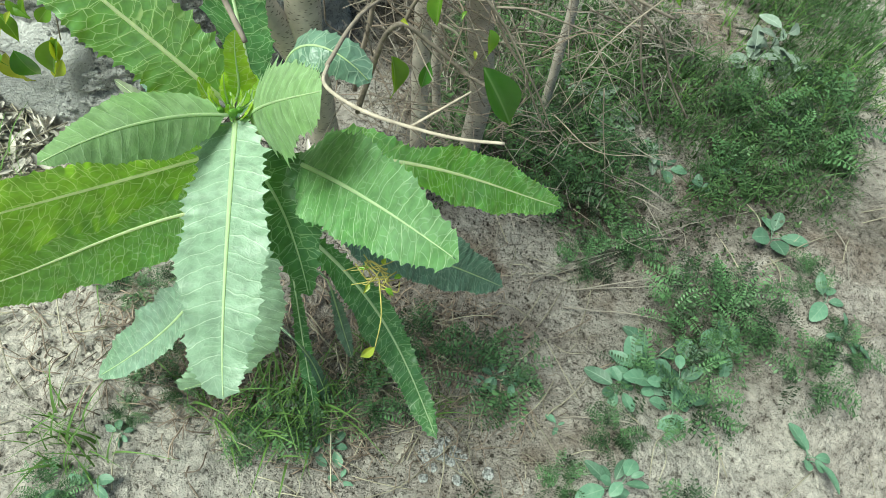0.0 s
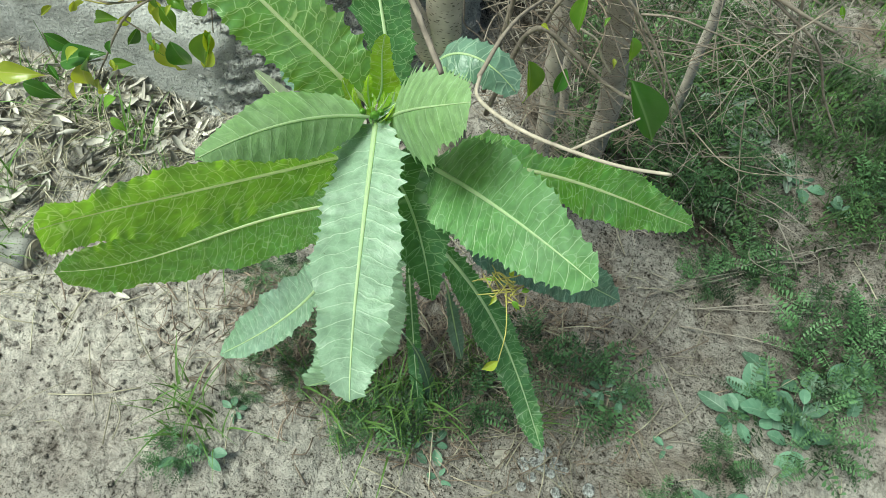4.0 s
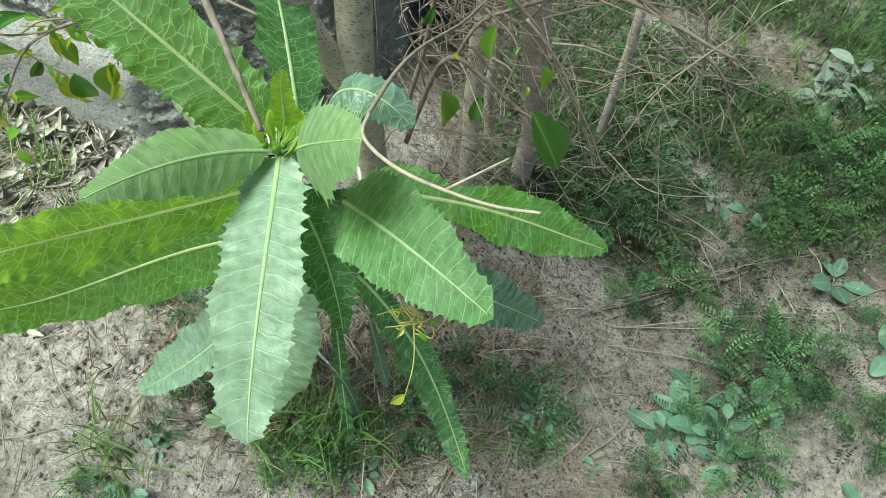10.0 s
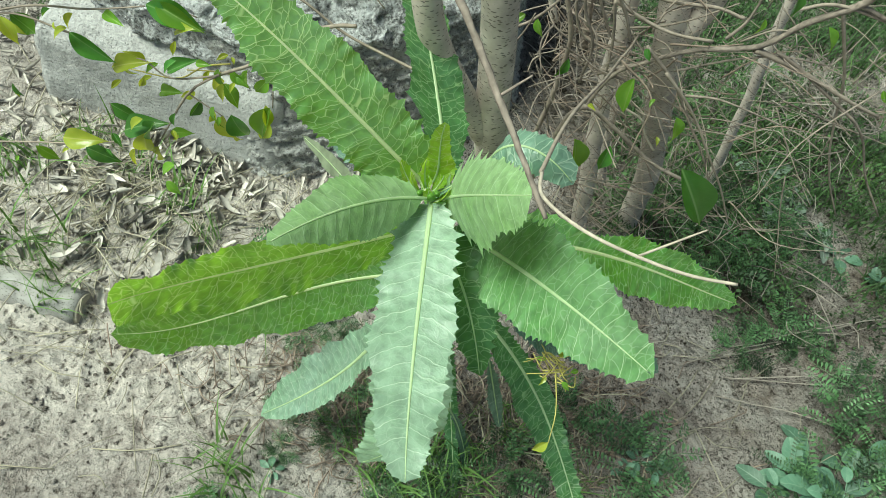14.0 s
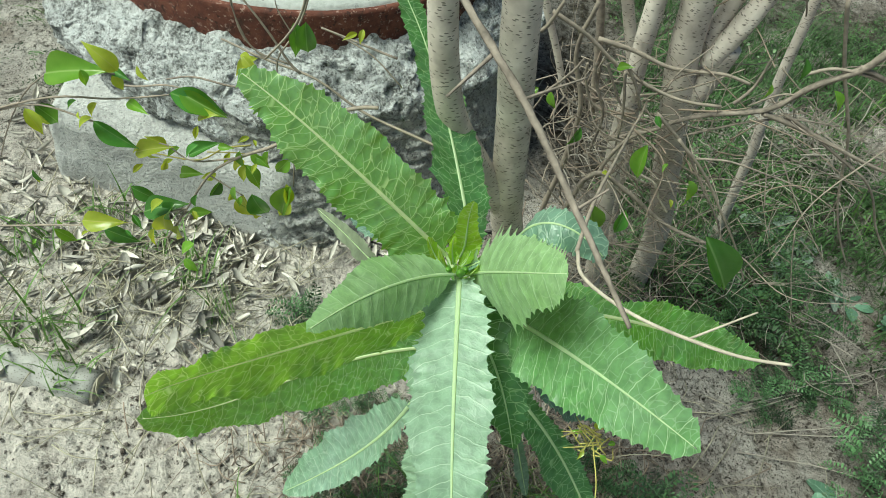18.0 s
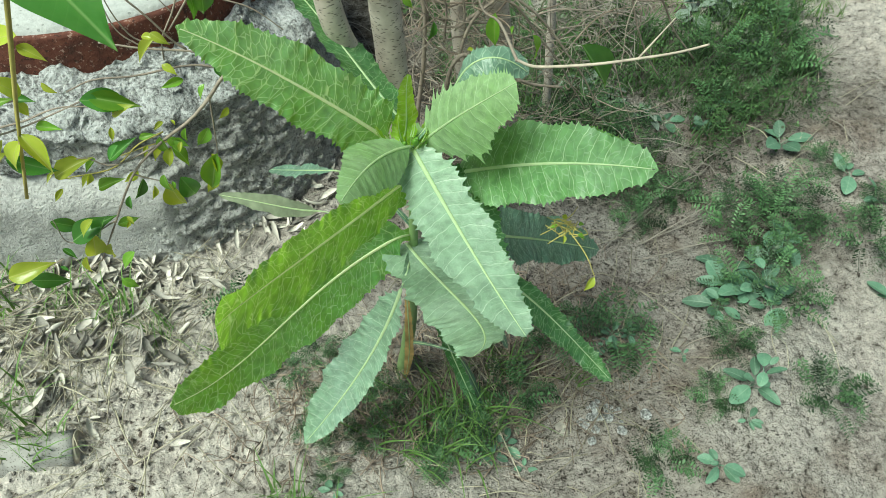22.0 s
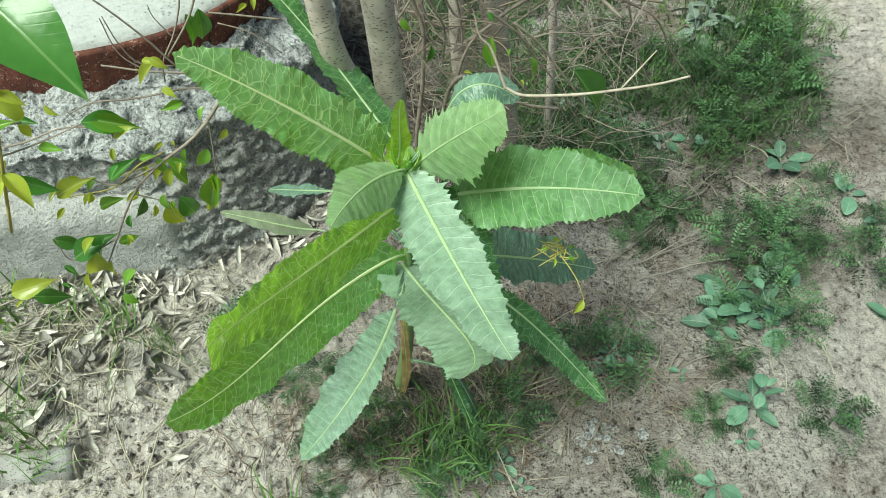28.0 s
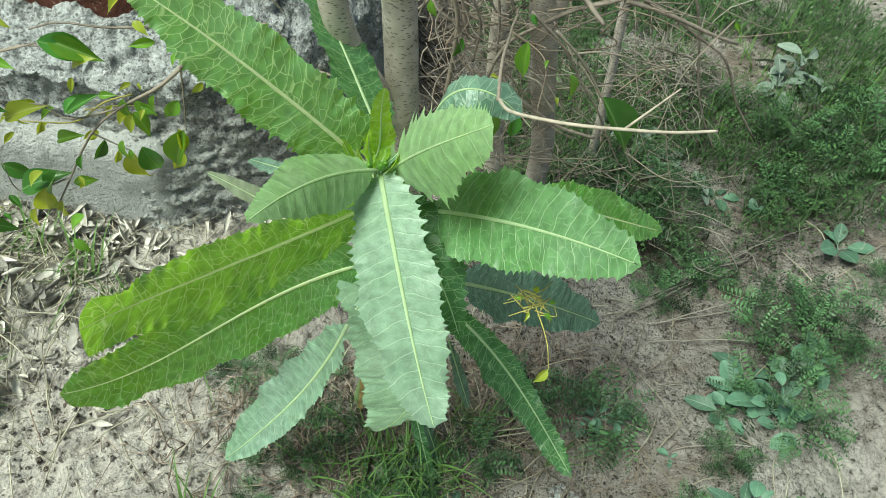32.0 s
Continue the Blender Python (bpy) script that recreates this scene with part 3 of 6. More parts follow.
    tan = np.gradient(mid, axis=0)
    tan /= np.linalg.norm(tan, axis=1)[:, None]
    ref = np.cross((0, 0, 1.0), c[3] - c[0])
    ref /= np.linalg.norm(ref)
    side = ref - tan * (tan @ ref)[:, None]
    side /= np.linalg.norm(side, axis=1)[:, None]
    nor = np.cross(tan, side)
    a = np.radians(roll + twist * (s - 0.5))[:, None]
    side, nor = side * np.cos(a) + nor * np.sin(a), nor * np.cos(a) - side * np.sin(a)
    half = 1 - np.linspace(0, 1, m // 2 + 1)[:-1] ** 1.25
    vs = np.concatenate([-half, [-0.001, 0.001], half[::-1]])
    girth = np.maximum(0.0005, rib * np.where(s > 0, 0.95, 0.6) * (1 - s) ** 0.85 + 0.0003)
    inner = np.minimum(0.8 * girth, 0.1 * w)
    verts, uvs = [], []
    full = np.minimum(1, w / 0.02)
    for v in vs:
        e = 0 if v > 0 else 1
        lr = left if v > 0 else right
        lobe = 1 + 0.05 * np.sin(run * (78 + 9 * e) + seed * 1.7 + e * 2.0) * abs(v)
        off = np.sign(v) * inner if abs(v) < 0.01 else np.sign(v) * (w * lr * abs(v) * lobe + tooth[e] * max(0.0, (abs(v) - 0.66) / 0.34) ** 1.2)
        lift = cup * np.abs(off) ** 1.5 / 0.2 ** 0.5
        ripple = wave * (abs(v) ** 2) * np.sin(run * 95 + (2.1 if v > 0 else 0.4) + seed) * full
        ruffle = 0.5 * wave * abs(v) ** 3 * np.sin(run * 270 + 2.6 * np.sin(run * 61 + seed) + e * 1.3) * full
        veer = run - abs(off) * 0.28 - 5 * off * off + (0.0047 if v > 0 else -0.0047)
        quilt = (0.0003 if cup < -0.5 else 0.0002) * np.cos(veer * 2 * math.pi * 56 + 1.2 * np.sin(run * 90 + seed)) * (abs(v) * (1 - abs(v)) * 4) * full
        verts.append(mid + side * off[:, None] + nor * (lift + ripple + ruffle + quilt)[:, None])
        uvs.append(np.stack([run + seed * 0.37, off], 1))
    cols = len(vs)
    vv = np.stack(verts, 1).reshape(-1, 3) - np.array(plant.location)
    uu = np.stack(uvs, 1).reshape(-1, 2)
    faces = [(i * cols + j, i * cols + j + 1, (i + 1) * cols + j + 1, (i + 1) * cols + j) for i in range(n - 1) for j in range(cols - 1) if j != cols // 2 - 1 or s[i] > 0.985]
    leaf = mesh_object("leaf", vv, faces, material, plant, label, uu)
    if rib:
        idx = list(range(0, n - 4, 5))
        pts = [Vector(mid[i] + nor[i] * 0.0004) - Vector(plant.location) for i in idx]
        rr = [girth[i] for i in idx]
        tv, tf = tube_data(pts, rr, 8)
        out = []
        for q, p in enumerate(tv):
            i = idx[q // 8]
            d = np.array(p) - (mid[i] - np.array(plant.location))
            d = d - nor[i] * (d @ nor[i]) * 0.45
            out.append(mid[i] - np.array(plant.location) + d)
        mesh_object("midrib", out, tf, M_RIBPALE if material in (M_LEAF, M_LONG) else M_RIB, leaf, "pale midrib")
    return leaf


blade((-0.016, 0.037, 0.634), (-0.065, 0.030, 0.691), (-0.164, 0.045, 0.778), (-0.233, 0.053, 0.814), -49, 16, 0.97, 1.03, 0.000, (0.041, 0.038, 0.041, 0.035, 0.020), M_LONG, 0.12, label="long upright green leaf", seed=1, spiny=3.0)
blade((0.018, 0.038, 0.634), (-0.026, 0.161, 0.638), (-0.070, 0.267, 0.693), (-0.151, 0.342, 0.748), 27, -9, 0.97, 1.04, 0.000, (0.027, 0.041, 0.034, 0.025, 0.021), M_DEEP, 0.11, label="long dark green leaf at the back", seed=2)
blade((0.001, 0.026, 0.648), (0.008, 0.032, 0.671), (-0.002, 0.024, 0.702), (0.002, 0.024, 0.745), -13, -0, 0.98, 1.02, 0.000, (0.006, 0.018, 0.012, 0.010, 0.008), M_BUD, 0.04, label="small upright bright bud leaf", seed=3, rib=0.0012, wave=0.0004, cup=0.5)
blade((-0.002, -0.008, 0.664), (-0.032, -0.028, 0.682), (-0.069, -0.085, 0.730), (-0.107, -0.151, 0.744), -27, 11, 1.00, 0.97, 0.000, (0.020, 0.028, 0.033, 0.025, 0.012), M_MID, 0.06, label="short pale arching leaf", seed=4, cup=-1.0, wave=0.001, rib=0.0017, spiny=2.0)
blade((0.016, 0.017, 0.635), (0.025, -0.023, 0.706), (0.067, -0.061, 0.770), (0.089, -0.075, 0.800), 68, -15, 0.93, 1.14, 0.023, (0.014, 0.036, 0.041, 0.028, 0.021), M_MID, 0.17, label="short pale leaf with curled tip", seed=5, cup=-0.7, wave=0.001, rib=0.0017, spiny=3.6)
blade((0.006, -0.002, 0.650), (0.019, -0.090, 0.647), (0.037, -0.222, 0.654), (0.053, -0.280, 0.650), 7, -31, 0.91, 1.07, 0.018, (0.031, 0.035, 0.039, 0.030, 0.021), M_GLAUCOUS_LIT, 0.12, label="long pale drooping leaf with spiny base", seed=6, spiny=3.4)
blade((0.061, 0.013, 0.583), (0.097, -0.031, 0.631), (0.141, -0.104, 0.714), (0.217, -0.176, 0.749), 50, 25, 1.01, 0.95, 0.004, (0.021, 0.048, 0.049, 0.041, 0.028), M_BROAD, 0.12, label="broad pale green leaf", seed=7)
blade((0.077, 0.024, 0.580), (0.215, 0.072, 0.564), (0.302, 0.081, 0.513), (0.422, 0.107, 0.460), 43, 16, 0.97, 1.03, 0.000, (0.041, 0.018, 0.035, 0.034, 0.020), M_LEAF, 0.11, label="long low green leaf", seed=8)
blade((-0.009, -0.012, 0.607), (-0.153, -0.109, 0.606), (-0.235, -0.184, 0.645), (-0.242, -0.200, 0.647), -85, -1, 1.12, 0.80, 0.030, (0.042, 0.051, 0.052, 0.028, 0.040), M_LEAF, 0.11, label="long bright green leaf", seed=9)
blade((-0.018, 0.012, 0.463), (-0.162, -0.005, 0.400), (-0.232, -0.092, 0.357), (-0.339, -0.136, 0.391), -73, -10, 1.24, 1.40, 0.036, (0.043, 0.052, 0.046, 0.037, 0.032), M_LEAF, 0.11, label="long green leaf", seed=10)
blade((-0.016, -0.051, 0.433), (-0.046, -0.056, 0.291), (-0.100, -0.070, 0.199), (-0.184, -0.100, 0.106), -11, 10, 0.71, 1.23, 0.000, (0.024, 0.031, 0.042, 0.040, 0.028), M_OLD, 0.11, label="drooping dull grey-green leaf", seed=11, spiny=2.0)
blade((0.011, 0.032, 0.427), (0.045, -0.103, 0.451), (0.081, -0.202, 0.523), (0.010, -0.258, 0.590), 4, 22, 0.60, 1.02, 0.050, (0.048, 0.053, 0.056, 0.046, 0.033), M_GLAUCOUS_LIT, 0.11, label="broad pale hanging leaf", seed=12, spiny=3.0)
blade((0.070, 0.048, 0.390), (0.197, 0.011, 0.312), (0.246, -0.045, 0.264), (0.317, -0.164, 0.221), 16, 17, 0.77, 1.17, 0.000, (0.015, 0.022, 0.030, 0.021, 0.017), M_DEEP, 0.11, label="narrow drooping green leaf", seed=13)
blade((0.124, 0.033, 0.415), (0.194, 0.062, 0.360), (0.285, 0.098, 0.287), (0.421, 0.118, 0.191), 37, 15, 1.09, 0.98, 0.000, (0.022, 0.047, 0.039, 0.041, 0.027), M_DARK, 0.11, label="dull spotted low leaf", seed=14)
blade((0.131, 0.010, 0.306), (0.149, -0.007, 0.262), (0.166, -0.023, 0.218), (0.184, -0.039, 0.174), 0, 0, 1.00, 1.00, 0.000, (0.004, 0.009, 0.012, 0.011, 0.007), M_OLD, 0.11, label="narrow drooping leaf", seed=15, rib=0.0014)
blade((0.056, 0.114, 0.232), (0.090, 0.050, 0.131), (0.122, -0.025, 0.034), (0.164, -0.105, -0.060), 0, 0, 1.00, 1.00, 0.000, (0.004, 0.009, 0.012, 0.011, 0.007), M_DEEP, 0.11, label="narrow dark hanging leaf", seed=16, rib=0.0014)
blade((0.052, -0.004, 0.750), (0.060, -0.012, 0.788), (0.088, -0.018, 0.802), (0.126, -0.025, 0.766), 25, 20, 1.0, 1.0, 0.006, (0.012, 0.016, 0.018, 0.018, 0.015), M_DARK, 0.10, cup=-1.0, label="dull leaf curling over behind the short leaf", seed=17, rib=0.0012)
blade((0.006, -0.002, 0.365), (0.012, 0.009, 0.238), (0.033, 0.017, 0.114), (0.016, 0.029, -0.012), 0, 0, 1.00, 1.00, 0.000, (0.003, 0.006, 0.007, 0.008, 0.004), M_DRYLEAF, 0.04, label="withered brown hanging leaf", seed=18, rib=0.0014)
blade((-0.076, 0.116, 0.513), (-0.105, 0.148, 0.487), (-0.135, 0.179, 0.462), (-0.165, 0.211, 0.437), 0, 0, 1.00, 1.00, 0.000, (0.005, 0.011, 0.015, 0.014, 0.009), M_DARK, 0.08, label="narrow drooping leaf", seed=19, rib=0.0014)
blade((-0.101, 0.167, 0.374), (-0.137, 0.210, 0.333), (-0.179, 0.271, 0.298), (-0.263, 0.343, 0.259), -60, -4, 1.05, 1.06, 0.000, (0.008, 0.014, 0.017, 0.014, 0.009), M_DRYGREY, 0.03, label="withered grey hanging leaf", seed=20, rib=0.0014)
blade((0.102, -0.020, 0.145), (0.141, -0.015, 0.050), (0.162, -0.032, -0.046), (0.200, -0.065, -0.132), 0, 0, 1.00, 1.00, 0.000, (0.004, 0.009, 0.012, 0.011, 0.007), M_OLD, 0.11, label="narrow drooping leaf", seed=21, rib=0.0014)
for k in range(13):
    a = k * 2.4
    r0 = 0.004 + 0.0012 * k
    b = Vector((r0 * math.cos(a), 0.012 + r0 * math.sin(a), 0.652 - 0.002 * k))
    t = b + Vector(((0.004 + 0.0022 * k) * math.cos(a), (0.004 + 0.0022 * k) * math.sin(a), 0.030 + 0.012 * math.sin(k * 1.7)))
    w = 0.0035 + 0.0004 * k
    blade(b, b.lerp(t, 0.33) + Vector((0.005 * math.cos(a), 0.005 * math.sin(a), 0)), b.lerp(t, 0.75) + Vector((0.004 * math.cos(a), 0.004 * math.sin(a), 0.002)), t, 15 * math.sin(k * 3), 0, 1, 1, 0.002, (w, w * 1.4, w * 1.4, w * 1.1, w * 0.7), M_BUD, 0.08, 0.8, "curled young bud leaf", rib=0.0011, wave=0.0004, seed=40 + k, n=40, m=8)
for k, (x, y, z, r) in enumerate([(0.005, -0.006, 0.666, 0.0046), (-0.007, -0.003, 0.663, 0.0040), (0.010, 0.004, 0.661, 0.0036)]):
    prof = [(0.35, 0.0), (0.8, 0.3), (1.0, 0.75), (0.85, 1.3), (0.5, 1.8), (0.2, 2.05)]
    pts = [(x + 0.0006 * math.sin(q + k), y - 0.0012 * q, z + h * r) for q, (_, h) in enumerate(prof)]
    v, f = tube_data(local(plant, pts), [w_ * r for w_, _ in prof], 10, 0.12, k)
    mesh_object("bud", v, f, M_BUDS, plant, "tight green bud")
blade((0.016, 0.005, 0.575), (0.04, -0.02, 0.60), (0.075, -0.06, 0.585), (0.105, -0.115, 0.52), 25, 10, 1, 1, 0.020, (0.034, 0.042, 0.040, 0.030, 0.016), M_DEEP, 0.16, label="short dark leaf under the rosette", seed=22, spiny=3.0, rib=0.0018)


# ---- raised well cover ----
LID = Vector((-0.50, 1.03, 0.0))
well = thing("well_cover", (LID.x, LID.y, 0.0), "white round concrete well cover in a rusted iron ring", "well cover")


def lathe(name, profile, material, parent, seg=96, rough=0.0, freq=8.0, label="", flat=9.0):
    verts, faces = [], []
    for i in range(seg):
        a = 2 * math.pi * i / seg
        for r, z in profile:
            p = Vector((r * math.cos(a), r * math.sin(a), z))
            p.y = max(p.y, -flat - 0.02 * (0.3 - z))
            if rough:
                p += noise.noise_vector(p * freq) * rough + noise.noise_vector(p * freq * 3.3) * rough * 0.5 + noise.noise_vector(p * freq * 8.0) * rough * 0.2
            verts.append(p)
    n = len(profile)
    for i in range(seg):
        for j in range(n - 1):
            i2 = (i + 1) % seg
            faces.append((i * n + j, i2 * n + j, i2 * n + j + 1, i * n + j + 1))
    return mesh_object(name, verts, faces, material, parent, label)


lathe("cover_slab", [(0.0, 0.485), (0.2, 0.487), (0.42, 0.483), (0.452, 0.478), (0.458, 0.46), (0.458, 0.40)], M_LIDTOP, well, 96, 0.002, 6, "white-washed concrete slab")
lathe("iron_ring", [(0.458, 0.36), (0.459, 0.472), (0.463, 0.476), (0.470, 0.474), (0.472, 0.468), (0.473, 0.36)], M_RUST, well, 128, 0.0012, 20, "rusted iron ring")
prof = [(0.40, 0.412)] + [(0.47 + 0.0034 * i, 0.412 - 0.0033 * i) for i in range(28)] + [(0.564 - 0.0009 * i, 0.318 - 0.0068 * i) for i in range(52)]
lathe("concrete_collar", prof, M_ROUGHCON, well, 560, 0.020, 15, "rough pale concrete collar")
ring = []
corners = [(-0.845, 0.455), (-0.375, 0.432), (-0.345, 0.455), (-0.34, 0.60), (-0.35, 0.9), (-0.93, 0.9)]
for (ax, ay), (bx, by) in zip(corners, corners[1:] + corners[:1]):
    k = max(2, int(math.hypot(bx - ax, by - ay) / 0.012))
    ring += [(ax + (bx - ax) * i / k, ay + (by - ay) * i / k) for i in range(k)]
levels = [(0.22, 0.27), (0.13, 0.262), (0.09, 0.255), (0.045, 0.235), (0.02, 0.215), (0.006, 0.195), (0.0, 0.18)] + [(-0.0015 * i, 0.18 - 0.015 * i) for i in range(1, 16)]
pv, pf = [], []
for inset, z in levels:
    for x, y in ring:
        d = Vector((LID.x - x, LID.y - y, 0)).normalized()
        p = Vector((x - LID.x, y - LID.y, z)) + d * inset
        pv.append(p + noise.noise_vector(p * 11) * 0.006 + noise.noise_vector(p * 40) * 0.0025)
for j in range(len(levels) - 1):
    for i in range(len(ring)):
        i2 = (i + 1) % len(ring)
        pf.append((j * len(ring) + i2, j * len(ring) + i, (j + 1) * len(ring) + i, (j + 1) * len(ring) + i2))
mesh_object("plinth", pv, pf, M_SMOOTHCON, well, "grey cement plinth")

rubble = Heap()
vs, fs = [], []
NA, NZ = 190, 80
for i in range(NA):
    a = radians(-96 + 92 * i / (NA - 1))
    edge = min(1.0, 6.0 * min(i, NA - 1 - i) / NA)
    for q in range(NZ):
        u = q / (NZ - 1)
        z = 0.315 - 0.35 * u
        rr = 0.545 + 0.085 * u ** 0.8 * edge
        p = Vector((LID.x + rr * math.cos(a), LID.y + rr * math.sin(a), z))
        n1 = abs(noise.noise(Vector((p.x * 16, p.y * 16, p.z * 34)))) * 0.016 + abs(noise.noise(p * 55)) * 0.012 + noise.noise(p * 130) * 0.005
        vs.append(p + Vector((math.cos(a), math.sin(a), 0.3)) * n1 * edge)
        if i and q:
            k = i * NZ + q
            fs.append((k - NZ - 1, k - NZ, k, k - 1))
rubble.add(vs, fs)
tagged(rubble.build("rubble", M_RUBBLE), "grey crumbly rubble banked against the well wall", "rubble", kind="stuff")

# ---- many-stemmed ficus shrub behind the lettuce ----
shrub = thing("ficus_shrub", (0.15, 0.36, ground_h(0.15, 0.36)), "many-stemmed ficus shrub with grey bark, bare twigs and few leaves", "shrub")
tube("trunk", [(0.14, 0.36, -0.04), (0.09, 0.30, 0.25), (0.052, 0.262, 0.47), (0.03, 0.245, 0.63), (0.0, 0.235, 0.85), (-0.05, 0.25, 1.25), (-0.12, 0.3, 1.9)], 0.026, 0.019, M_BARK, shrub, "grey bark with dark lenticels", 20, 60, 0.003, 0.02)
tube("trunk", [(0.06, 0.275, 0.44), (0.015, 0.24, 0.54), (-0.048, 0.208, 0.68), (-0.075, 0.20, 0.85), (-0.12, 0.22, 1.3), (-0.2, 0.3, 1.9)], 0.020, 0.014, M_BARK, shrub, "slim grey side stem", 16, 50, 0.003, 0.02)
tube("trunk", [(0.40, 0.56, -0.05), (0.36, 0.52, 0.22), (0.30, 0.47, 0.44), (0.265, 0.45, 0.56), (0.235, 0.45, 0.7), (0.20, 0.46, 0.95), (0.15, 0.5, 1.6)], 0.023, 0.022, M_BARK, shrub, "thick grey stem with dark lenticels", 20, 60, 0.004, 0.02)
tube("trunk", [(0.268, 0.45, 0.55), (0.287, 0.452, 0.612), (0.298, 0.456, 0.672), (0.304, 0.460, 0.740), (0.60, 0.6, 1.7)], 0.018, 0.014, M_BARK, shrub, "grey forked limb", 16, 40, 0.003, 0.02)
tube("trunk", [(0.286, 0.458, 0.595), (0.286, 0.470, 0.648), (0.275, 0.475, 0.718), (0.36, 0.55, 1.1), (0.42, 0.6, 1.7)], 0.013, 0.012, M_BARK, shrub, "grey forked limb", 16, 40, 0.003, 0.02)
tube("trunk", [(0.100, 0.500, 0.807), (0.131, 0.500, 0.726), (0.176, 0.500, 0.615), (0.221, 0.500, 0.492), (0.253, 0.500, 0.321), (0.287, 0.500, 0.161)], 0.009, 0.0085, M_BARK, shrub, "slim brown stem", 10, 30, 0.004, 0.02)
tube("trunk", [(0.083, 0.480, 0.799), (0.100, 0.480, 0.723), (0.124, 0.480, 0.636), (0.154, 0.480, 0.490)], 0.006, 0.006, M_LIMB, shrub, "slim brown stem", 10, 30, 0.004, 0.02)
tube("trunk", [(0.003, 0.420, 0.813), (0.030, 0.420, 0.727), (0.068, 0.420, 0.637), (0.096, 0.420, 0.572)], 0.006, 0.005, M_BARK, shrub, "slim brown stem", 10, 30, 0.004, 0.02)
tube("trunk", [(0.30, 0.42, -0.03), (0.24, 0.40, 0.25), (0.2, 0.42, 0.5), (0.16, 0.45, 0.9), (0.12, 0.5, 1.6)], 0.016, 0.012, M_BARK, shrub, "slim grey stem", 12, 40, 0.005, 0.02)
tube("trunk", [(0.58, 0.72, -0.05), (0.52, 0.70, 0.3), (0.47, 0.70, 0.6), (0.42, 0.72, 1.2)], 0.011, 0.008, M_BARK, shrub, "grey stem at the back", 12, 40, 0.005, 0.02)
tube("branch", [(-0.352, 0.270, 0.654), (-0.298, 0.270, 0.638), (-0.232, 0.270, 0.619), (-0.170, 0.270, 0.588), (-0.082, 0.270, 0.557), (0.017, 0.270, 0.533)], 0.0013, 0.0023, M_TWIG, shrub, "dark dead twig", 8, 34, 0.006, 0.22)
tube("branch", [(-0.336, 0.270, 0.724), (-0.325, 0.270, 0.670), (-0.298, 0.270, 0.638)], 0.0007, 0.0011, M_TWIG, shrub, "", 8, 34, 0.006, 0.22)
tube("branch", [(0.432, 0.360, 0.783), (0.419, 0.360, 0.750), (0.380, 0.360, 0.707), (0.346, 0.360, 0.658), (0.274, 0.360, 0.631), (0.219, 0.360, 0.587), (0.174, 0.360, 0.550)], 0.0048, 0.0026, M_LIMB, shrub, "bare horizontal branch", 8, 34, 0.006, 0.22)
tube("branch", [(0.459, 0.360, 0.739), (0.395, 0.360, 0.743), (0.363, 0.360, 0.725)], 0.0022, 0.0022, M_TWIG, shrub, "", 8, 34, 0.006, 0.22)
tube("branch", [(0.541, 0.360, 0.607), (0.456, 0.360, 0.635), (0.405, 0.360, 0.645), (0.348, 0.360, 0.654)], 0.0022, 0.0043, M_TWIG, shrub, "", 8, 34, 0.006, 0.22)
tube("branch", [(0.355, 0.300, 0.451), (0.289, 0.300, 0.468), (0.213, 0.300, 0.519), (0.165, 0.300, 0.539), (0.140, 0.300, 0.481), (0.129, 0.300, 0.348)], 0.0025, 0.0043, M_LIMB, shrub, "", 8, 34, 0.006, 0.22)
tube("branch", [(0.044, 0.360, 0.741), (0.094, 0.360, 0.717), (0.160, 0.360, 0.671), (0.227, 0.360, 0.652), (0.295, 0.360, 0.653)], 0.0029, 0.0022, M_TWIG, shrub, "", 8, 34, 0.006, 0.22)
tube("branch", [(0.115, 0.400, 0.684), (0.163, 0.400, 0.678), (0.221, 0.400, 0.666), (0.287, 0.400, 0.675), (0.328, 0.400, 0.668)], 0.0036, 0.0022, M_TWIG, shrub, "", 8, 34, 0.006, 0.22)
tube("branch", [(-0.003, 0.300, 0.735), (0.035, 0.300, 0.753), (0.051, 0.300, 0.795)], 0.0029, 0.0022, M_TWIG, shrub, "", 8, 34, 0.006, 0.22)
tube("branch", [(0.234, 0.280, 0.653), (0.281, 0.280, 0.611), (0.381, 0.280, 0.487), (0.435, 0.280, 0.406)], 0.0022, 0.0011, M_TWIG, shrub, "", 8, 34, 0.006, 0.22)
tube("branch", [(0.172, 0.330, 0.509), (0.189, 0.330, 0.585), (0.228, 0.330, 0.629)], 0.0029, 0.0022, M_TWIG, shrub, "", 8, 34, 0.006, 0.22)
tube("branch", [(0.120, 0.380, 0.305), (0.123, 0.380, 0.451), (0.125, 0.380, 0.573), (0.092, 0.380, 0.665), (0.096, 0.380, 0.753)], 0.0043, 0.0029, M_TWIG, shrub, "", 8, 34, 0.006, 0.22)
tube("branch", [(0.155, 0.340, 0.687), (0.169, 0.340, 0.622), (0.181, 0.340, 0.561)], 0.0022, 0.0014, M_TWIG, shrub, "", 8, 34, 0.006, 0.22)
tube("branch", [(0.398, 0.450, 0.784), (0.450, 0.450, 0.681), (0.520, 0.450, 0.572), (0.588, 0.450, 0.422), (0.672, 0.450, 0.308)], 0.0029, 0.0014, M_TWIG, shrub, "", 8, 34, 0.006, 0.22)
tube("branch", [(0.372, 0.360, 0.660), (0.430, 0.360, 0.639), (0.497, 0.360, 0.606), (0.533, 0.360, 0.579), (0.588, 0.360, 0.509), (0.660, 0.360, 0.427)], 0.0027, 0.0014, M_LIMB, shrub, "", 7, 34, 0.006, 0.25)
